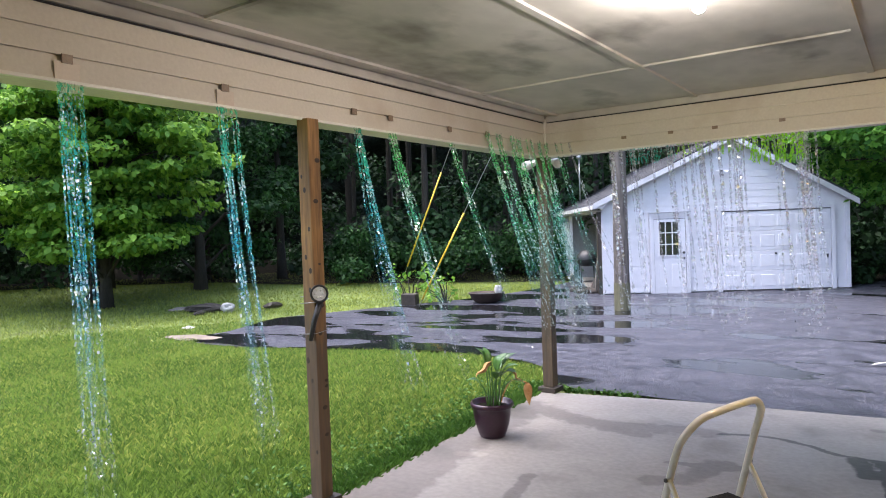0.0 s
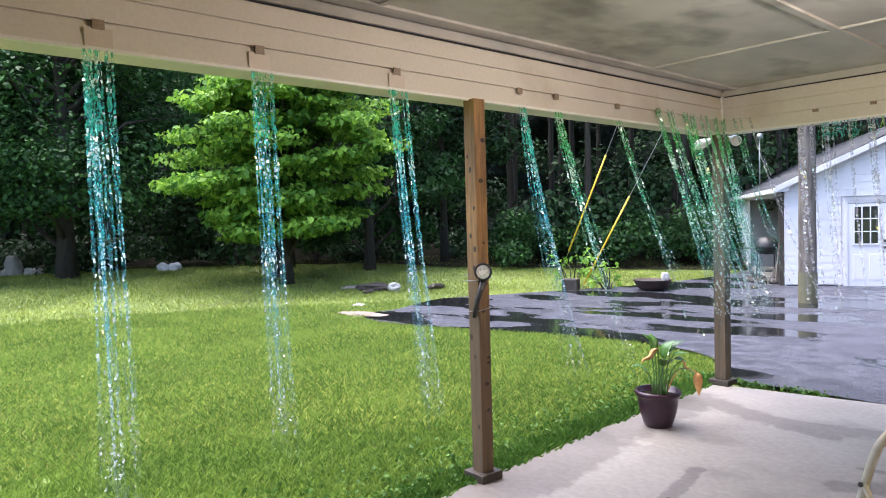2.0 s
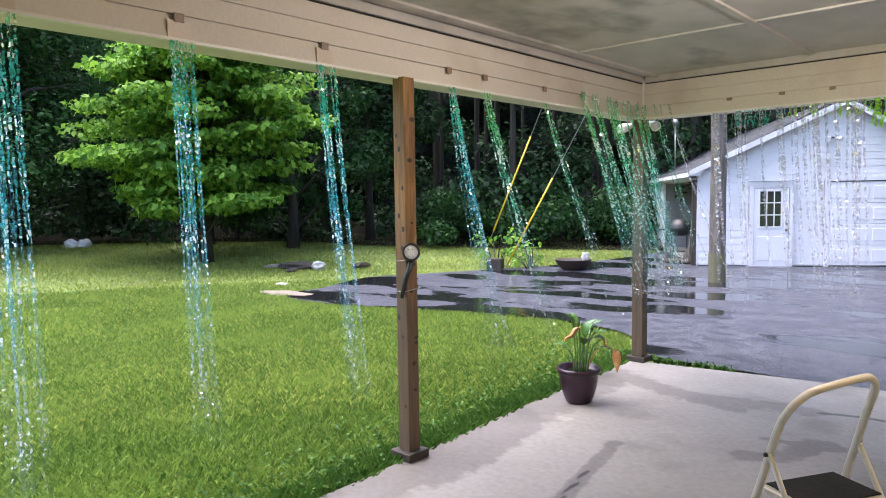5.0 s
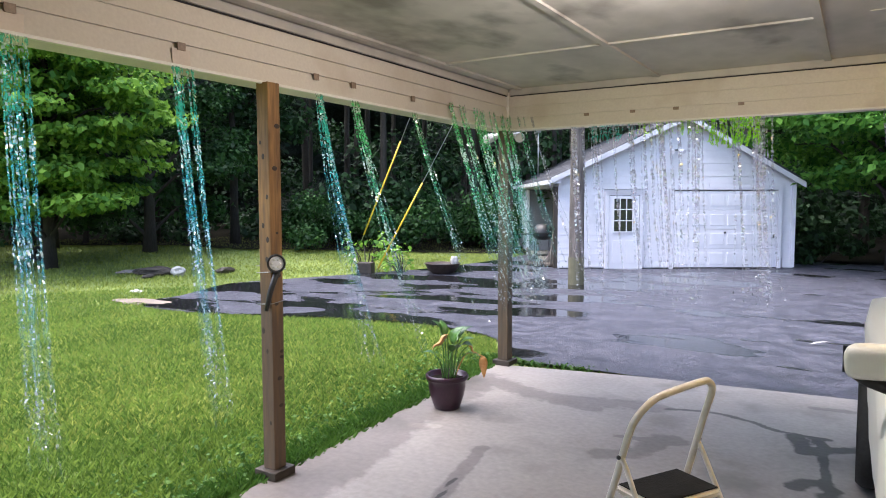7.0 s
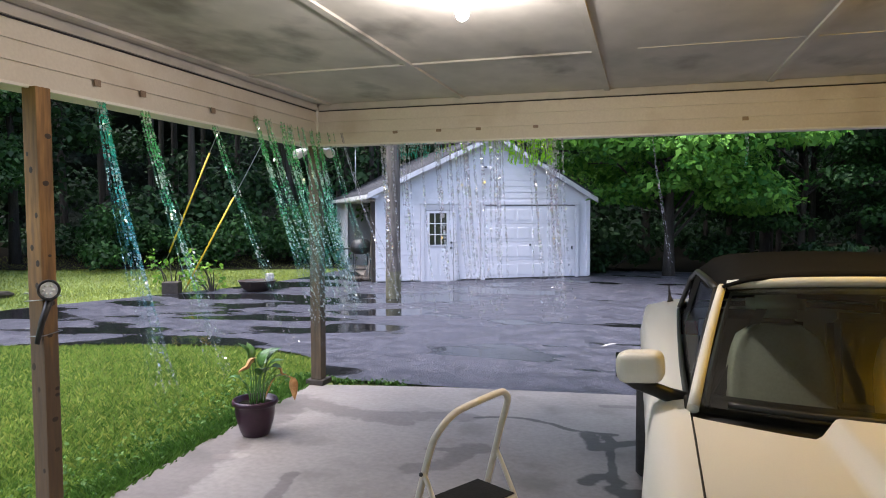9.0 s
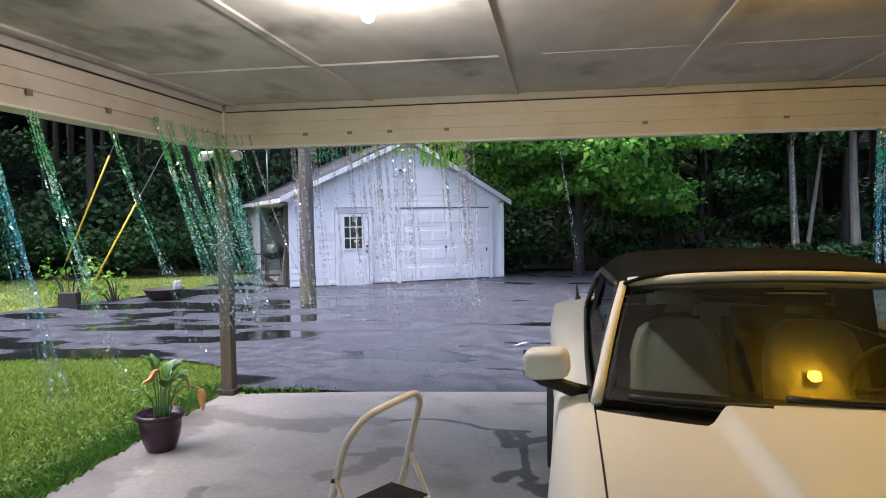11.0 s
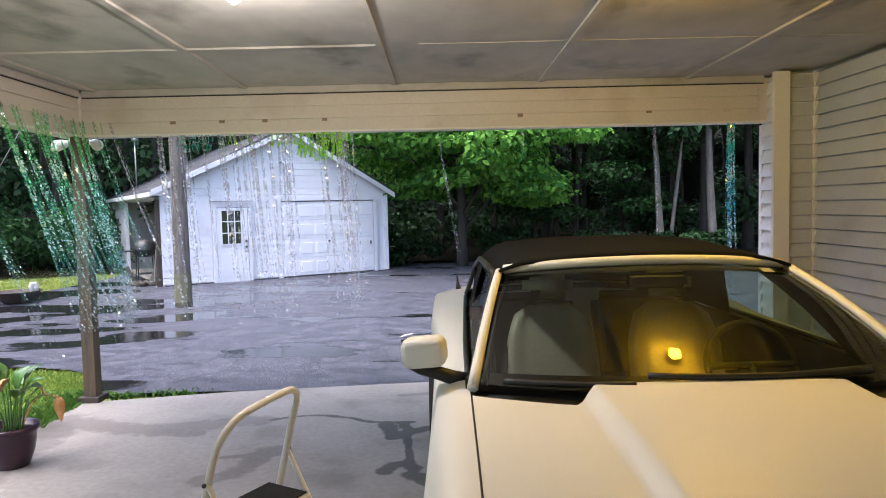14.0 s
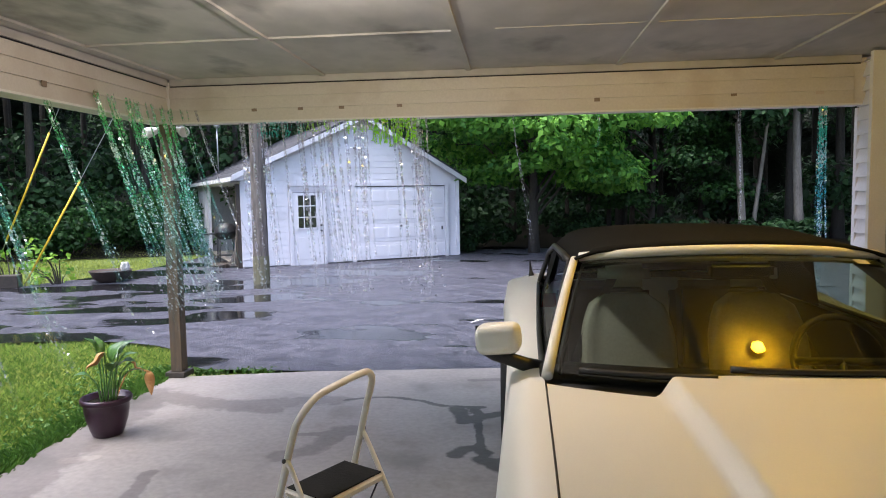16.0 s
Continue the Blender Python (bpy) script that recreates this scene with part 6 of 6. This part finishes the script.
for k, y in enumerate(np.linspace(-0.34, 0.30, 11)):
    end = 0.016 * min(1.0, k / 1.5, (10 - k) / 1.5)
    lid_rows.append([(x, y, 0.922 + end + 0.034 * math.sin(math.pi * (k + 0.6) / 11.2) * (1 - (x / 0.27) ** 4) + 0.035 * (y + 0.34) - (0.018 if abs(x) > 0.262 else 0)) for x in np.linspace(-0.272, 0.272, 15)])
sheet(bm, lid_rows)
lid = part("lid", bm, M["bin"], wb, "closed glossy lid")
lid.modifiers.new("thick", "SOLIDIFY").thickness = -0.012
for x in (-0.20, 0.20):
    bm = B()
    tube(bm, [(x, 0.08, 0.965), (x * 1.02, 0.20, 0.978), (x * 1.06, 0.30, 0.985), (x * 1.10, 0.375, 0.985)], [0.006, 0.012, 0.016, 0.014], 8)
    part("lid_hinge", bm, M["bin"], lid)
for sgn in (-1, 1):
    bm = B()
    lathe(bm, [(0.0, -0.025), (0.09, -0.025), (0.10, -0.01), (0.10, 0.01), (0.09, 0.025), (0.0, 0.025)], seg=24)
    bm.transform(pose(sgn * 0.20, 0.26, 0.10, 0, 90, 0))
    part("wheel", bm, M["tyre"], wb)

# ---- bulbs on the ceiling ----
for nm, (x, y), mat_, lab in (("ceiling_bulb", LAMP_W, M["bulb_white"], "bare white bulb in a porcelain ceiling holder"), ("ceiling_bulb", LAMP_Y, M["bulb_yellow"], "bare yellow bulb in a dark ceiling holder")):
    t = thing(nm, lab, "light", (x, y, CEIL), group="ceiling bulbs")
    bm = B()
    lathe(bm, [(0.0, 0.015), (0.058, 0.015), (0.058, -0.008), (0.045, -0.022), (0.028, -0.035), (0.025, -0.055), (0.0, -0.055)], seg=28)
    part("holder", bm, M["porcelain"] if mat_ is M["bulb_white"] else M["car_black"], t)
    bm = B()
    lathe(bm, [(0.013, -0.055), (0.016, -0.075), (0.028, -0.10), (0.031, -0.12), (0.026, -0.142), (0.012, -0.154), (0.0, -0.156)], seg=24)
    ob = part("bulb", bm, mat_, t)
    ob.visible_shadow = False

# ---- work lamp tied to the post ----
wl = thing("work_lamp", "black round work lamp tied to the post with wire", "lamp", (-2.545, 2.880, 1.25))
face = Matrix.Rotation(radians(43), 4, "Z") @ Matrix.Rotation(radians(90), 4, "X")
bm = B()
lathe(bm, [(0.0, -0.045), (0.035, -0.04), (0.05, -0.015), (0.053, 0.02), (0.050, 0.026), (0.042, 0.022), (0.040, 0.012), (0.0, 0.012)], seg=28)
bm.transform(face)
part("head", bm, M["car_black"], wl)
bm = B()
lathe(bm, [(0.040, 0.014), (0.0, 0.018)], seg=24)
bm.transform(face)
lens = part("lens", bm, M["lamp_lens"], wl)
for k in range(6):
    bm = B()
    bmesh.ops.create_uvsphere(bm, u_segments=8, v_segments=6, radius=0.007, matrix=face @ Matrix.Translation((0.023 * math.cos(k * 1.047), 0.023 * math.sin(k * 1.047), 0.019)))
    part("diode", bm, M["porcelain"], lens)
bm = B()
tube(bm, [(-0.005, 0.01, -0.045), (-0.03, -0.02, -0.16), (-0.05, -0.035, -0.27)], [0.018, 0.016, 0.012], 10)
part("grip", bm, M["car_black"], wl)
for z in (1.19, 1.01):
    bm = B()
    w = 0.057
    tube(bm, [(-2.622 + sx * w, 2.915 + sy * w, z + 0.01 * k) for k, (sx, sy) in enumerate(((-1, -1), (1, -1), (1, 1), (-1, 1), (-1, -1)))], 0.0025, 6)
    ob = part("tie_wire", bm, M["galv"])
    tagged(ob, "thin wire tied round the timber post", "wire", "tie wires")

# twin flood light under the outer corner
tf = thing("flood_light", "white twin flood light under the beam's outer corner", "light", (-2.80, 6.26, 2.24))
bm = B()
box(bm, (0, -0.04, 0.05), (0.12, 0.10, 0.06), bev=0.01)
part("mount", bm, M["porcelain"], tf)
for sx in (-1, 1):
    bm = B()
    tube(bm, [(0.03 * sx, 0, 0.02), (0.10 * sx, 0.02, 0.0), (0.14 * sx, 0.01, -0.01), (0.18 * sx, -0.03, -0.03), (0.19 * sx, -0.05, -0.035)], [0.018, 0.026, 0.042, 0.050, 0.038], 14)
    part("flood_head", bm, M["porcelain"], tf)


# ---- tinsel streamers ----
def ribbon(verts, faces, pts, width, rr):
    """One thin crinkled strip along points, creased into short facets."""
    tw = rr.uniform(0, 6.28)
    for p, q in zip(pts, pts[1:]):
        tw += rr.uniform(-0.9, 0.9)
        d = Vector((math.cos(tw), math.sin(tw), rr.uniform(-0.3, 0.3))) * width * 0.5
        k = len(verts)
        verts.extend((p - d, p + d, q + d * rr.uniform(0.7, 1.1), q - d * rr.uniform(0.7, 1.1)))
        faces.append((k, k + 1, k + 2, k + 3))


def streamer(p_top, spread, drift, z_end, strands, material, label, seed, group, width=0.010, inward=(1, 0), tape=True, film=True, on_face=False, bunch=4):
    """Strips that start on the beam's face at p_top, pass under its edge and hang with the wind, clinging in bunches."""
    rr = random.Random(seed)
    t = thing("tinsel_streamer", label, "streamer", p_top, group=group)
    n, along = Vector((*inward, 0)), Vector((-inward[1], inward[0], 0))
    if tape:
        bm = B()
        box(bm, tuple(n * 0.0075), tuple(abs(c) for c in (along * 0.045 + n * 0.005))[:2] + (0.038,))
        part("tape", bm, M["tape"], t)
    if tape and film:
        bm = B()
        box(bm, tuple(n * 0.0030 + Vector((0, 0, -0.050))), tuple(abs(c) for c in (along * (spread * 0.8) + n * 0.004))[:2] + (0.075,))
        part("backing", bm, M["tape_pale"], t, "aged clear film strip")
    for s in range(strands):
        if s % bunch == 0:
            core = rr.uniform(-0.5, 0.5) * spread
            bx, by = rr.uniform(0.85, 1.12), rr.uniform(0.85, 1.12)
            ox, oy = rr.uniform(-0.025, 0.025), rr.uniform(-0.025, 0.025)
            wob, ph = rr.uniform(0.0, 0.020), rr.uniform(0, 6.28)
        verts, faces = [], []
        a = core + rr.uniform(-0.013, 0.013)
        ze = z_end + rr.uniform(-0.08, 0.24) * min(1.0, (LOW - z_end) / 1.5)
        dx, dy = drift[0] * bx + ox + rr.uniform(-0.02, 0.02), drift[1] * by + oy + rr.uniform(-0.02, 0.02)
        top_z, end_z = (rr.uniform(-0.03, 0.03) if on_face else LOW - 0.002 - p_top[2]), ze - p_top[2]
        curl = rr.random() < 0.35
        pts, q, stray = [], 0.0, Vector((0, 0, 0))
        while q < 1.0:
            z = top_z + (end_z - top_z) * q
            sw = q ** 1.15
            if curl and q > 0.9:
                stray += Vector((rr.uniform(-1, 1), rr.uniform(-1, 1), rr.uniform(-0.5, 1))) * 0.010
            pts.append(along * a + n * 0.020 + Vector((rr.uniform(-0.003, 0.003), rr.uniform(-0.003, 0.003), 0)) + stray
                       + Vector((dx * sw + wob * math.sin(5 * q + ph) * q, dy * sw + wob * math.cos(4 * q + ph) * q, z)))
            q += rr.choice((0.004, 0.006, 0.009, 0.013, 0.018)) / max(0.3, top_z - end_z)
        ribbon(verts, faces, pts, width * rr.uniform(0.6, 1.2), rr)
        ob = new("strand", raw_mesh("strand", np.array([tuple(v) for v in verts]), np.array(faces), material))
        ob.parent = t
    return t


side_label = "iridescent green-blue tinsel strands taped to the side beam"
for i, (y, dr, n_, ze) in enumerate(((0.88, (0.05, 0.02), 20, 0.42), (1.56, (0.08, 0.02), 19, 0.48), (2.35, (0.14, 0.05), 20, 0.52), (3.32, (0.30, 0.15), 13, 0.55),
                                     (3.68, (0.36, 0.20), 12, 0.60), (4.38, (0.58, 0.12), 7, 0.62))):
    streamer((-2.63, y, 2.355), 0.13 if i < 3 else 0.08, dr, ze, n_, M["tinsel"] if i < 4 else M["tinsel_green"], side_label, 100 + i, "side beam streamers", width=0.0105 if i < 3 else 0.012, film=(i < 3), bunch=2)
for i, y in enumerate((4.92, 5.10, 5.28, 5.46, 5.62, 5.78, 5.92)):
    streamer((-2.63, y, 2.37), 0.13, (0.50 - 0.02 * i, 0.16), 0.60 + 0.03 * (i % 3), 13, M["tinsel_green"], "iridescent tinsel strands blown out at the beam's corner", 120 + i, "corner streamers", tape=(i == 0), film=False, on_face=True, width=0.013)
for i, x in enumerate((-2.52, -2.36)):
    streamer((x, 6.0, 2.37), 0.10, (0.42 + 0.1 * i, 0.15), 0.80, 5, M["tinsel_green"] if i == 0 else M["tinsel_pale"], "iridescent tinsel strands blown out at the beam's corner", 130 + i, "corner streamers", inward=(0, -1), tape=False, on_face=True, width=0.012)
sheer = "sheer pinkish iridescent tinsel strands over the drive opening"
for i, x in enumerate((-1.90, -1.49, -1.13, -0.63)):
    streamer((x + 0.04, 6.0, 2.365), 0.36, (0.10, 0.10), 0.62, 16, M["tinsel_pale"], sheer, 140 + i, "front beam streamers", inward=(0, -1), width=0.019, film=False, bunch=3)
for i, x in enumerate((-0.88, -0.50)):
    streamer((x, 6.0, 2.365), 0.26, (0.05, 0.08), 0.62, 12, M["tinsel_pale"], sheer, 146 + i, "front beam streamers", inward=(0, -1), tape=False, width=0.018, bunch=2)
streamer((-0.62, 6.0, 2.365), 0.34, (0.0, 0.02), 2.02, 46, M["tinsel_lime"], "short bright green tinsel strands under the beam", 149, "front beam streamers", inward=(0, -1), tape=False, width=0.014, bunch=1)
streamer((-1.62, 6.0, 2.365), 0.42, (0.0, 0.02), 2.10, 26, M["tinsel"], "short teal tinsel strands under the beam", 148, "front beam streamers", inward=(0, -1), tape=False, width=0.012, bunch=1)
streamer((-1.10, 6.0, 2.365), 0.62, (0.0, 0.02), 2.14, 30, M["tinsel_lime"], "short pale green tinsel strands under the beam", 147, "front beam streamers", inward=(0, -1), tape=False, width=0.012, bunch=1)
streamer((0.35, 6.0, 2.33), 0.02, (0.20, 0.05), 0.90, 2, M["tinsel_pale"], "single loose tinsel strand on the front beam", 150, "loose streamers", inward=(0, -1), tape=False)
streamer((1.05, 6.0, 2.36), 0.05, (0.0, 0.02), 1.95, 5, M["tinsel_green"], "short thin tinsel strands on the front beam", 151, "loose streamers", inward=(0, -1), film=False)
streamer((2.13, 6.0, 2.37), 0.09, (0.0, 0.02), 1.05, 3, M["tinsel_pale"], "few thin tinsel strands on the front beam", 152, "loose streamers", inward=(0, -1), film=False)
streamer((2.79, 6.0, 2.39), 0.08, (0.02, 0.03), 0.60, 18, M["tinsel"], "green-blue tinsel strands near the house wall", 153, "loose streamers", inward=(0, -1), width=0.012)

# ---- grass ----
def blades(name, n, xy, h0, h1, w, label, seed, material):
    """Many single blades of grass, bent, standing on the ground."""
    rng = np.random.default_rng(seed)
    x, y = xy(rng, n)
    keep = np.array([x_ < slab_edge(y_) - 0.01 or y_ > 6.44 for x_, y_ in zip(x, y)]) & ~np.array([inside(x_, y_, DRIVE) for x_, y_ in zip(x, y)])
    x, y = x[keep], y[keep]
    n = len(x)
    z = np.array([ground_z(a, b) for a, b in zip(x, y)]) - 0.03
    h = rng.uniform(h0, h1, n)
    a, b = rng.uniform(0, 2 * np.pi, n), rng.uniform(0, 2 * np.pi, n)
    lean = h * rng.uniform(0.2, 0.9, n)
    dx, dy = np.cos(a) * w * 0.5, np.sin(a) * w * 0.5
    v = np.empty((n, 4, 3))
    v[:, 0] = np.column_stack([x - dx, y - dy, z])
    v[:, 1] = np.column_stack([x + dx, y + dy, z])
    v[:, 2] = np.column_stack([x + dx * 0.8 + np.cos(b) * lean * 0.4, y + dy * 0.8 + np.sin(b) * lean * 0.4, z + h * 0.7])
    v[:, 3] = np.column_stack([x + np.cos(b) * lean, y + np.sin(b) * lean, z + h])
    ob = new(name, raw_mesh(name, v.reshape(-1, 3), np.arange(4 * n).reshape(-1, 4), material))
    return tagged(ob, label, "grass", "", "stuff")


def near_patch(rng, n):
    r, a = 2.4 + 13.0 * rng.random(n) ** 1.25, radians(1) * rng.uniform(88, 188, n)
    return r * np.cos(a), r * np.sin(a)


def far_patch(rng, n):
    r, a = 5.0 + 25.0 * rng.random(n) ** 0.9, radians(1) * rng.uniform(95, 190, n)
    return r * np.cos(a), r * np.sin(a)


blades("lawn_grass", 400000, near_patch, 0.035, 0.085, 0.0095, "short bright green lawn grass, wet with rain", 21, M["grass"])
blades("field_grass", 260000, far_patch, 0.04, 0.085, 0.016, "bright green grass of the far lawn", 22, M["grass_far"])


def edge_patch(rng, n):
    y = rng.uniform(1.0, 6.3, n)
    return slab_edge(y) - 0.015 - np.abs(rng.normal(0, 0.09, n)), y


def front_patch(rng, n):
    k = rng.random(n) < 0.45
    x = np.where(k, rng.normal(-2.05, 0.11, n), rng.normal(-2.50, 0.10, n))
    return x, np.where(k, 6.22, 6.16) + np.abs(rng.normal(0, 0.03, n))


blades("edge_grass", 9000, edge_patch, 0.06, 0.13, 0.011, "longer grass along the slab's edge", 23, M["grass_deep"])
r = np.random.default_rng(24)
n = 900
fx, fy = front_patch(r, n)
v, f = leaf_cloud(np.column_stack([fx, fy, np.full(n, 0.0)]), np.full((n, 3), 0.03), 330, 0.03, r)
tagged(new("weeds", raw_mesh("weeds", v, f, M["grass_deep"])), "small weeds growing along the slab's front edge", "weeds", "", "stuff")
n = 2600
wy = r.uniform(1.6, 6.4, n)
wx = slab_edge(wy) - 0.03 - np.abs(r.normal(0, 0.34, n))
v, f = leaf_cloud(np.column_stack([wx, wy, np.full(n, -0.01)]), np.full((n, 3), 0.04), 4200, 0.026, r)
tagged(new("clover", raw_mesh("clover", v, f, M["grass_deep"])), "low broad-leaved weeds among the grass at the slab", "weeds", "", "stuff")

# leaf on the drive
bm = B()
sheet(bm, leaf_blade(0.20, 0.07, 0.05))
ob = part("fallen_leaf", bm, M["stone"])
ob.matrix_world = pose(-0.2, 8.95, ground_z(-0.2, 8.95) + 0.03, 0, 0, 20)
tagged(ob, "pale fallen leaf lying on the wet drive", "leaf")
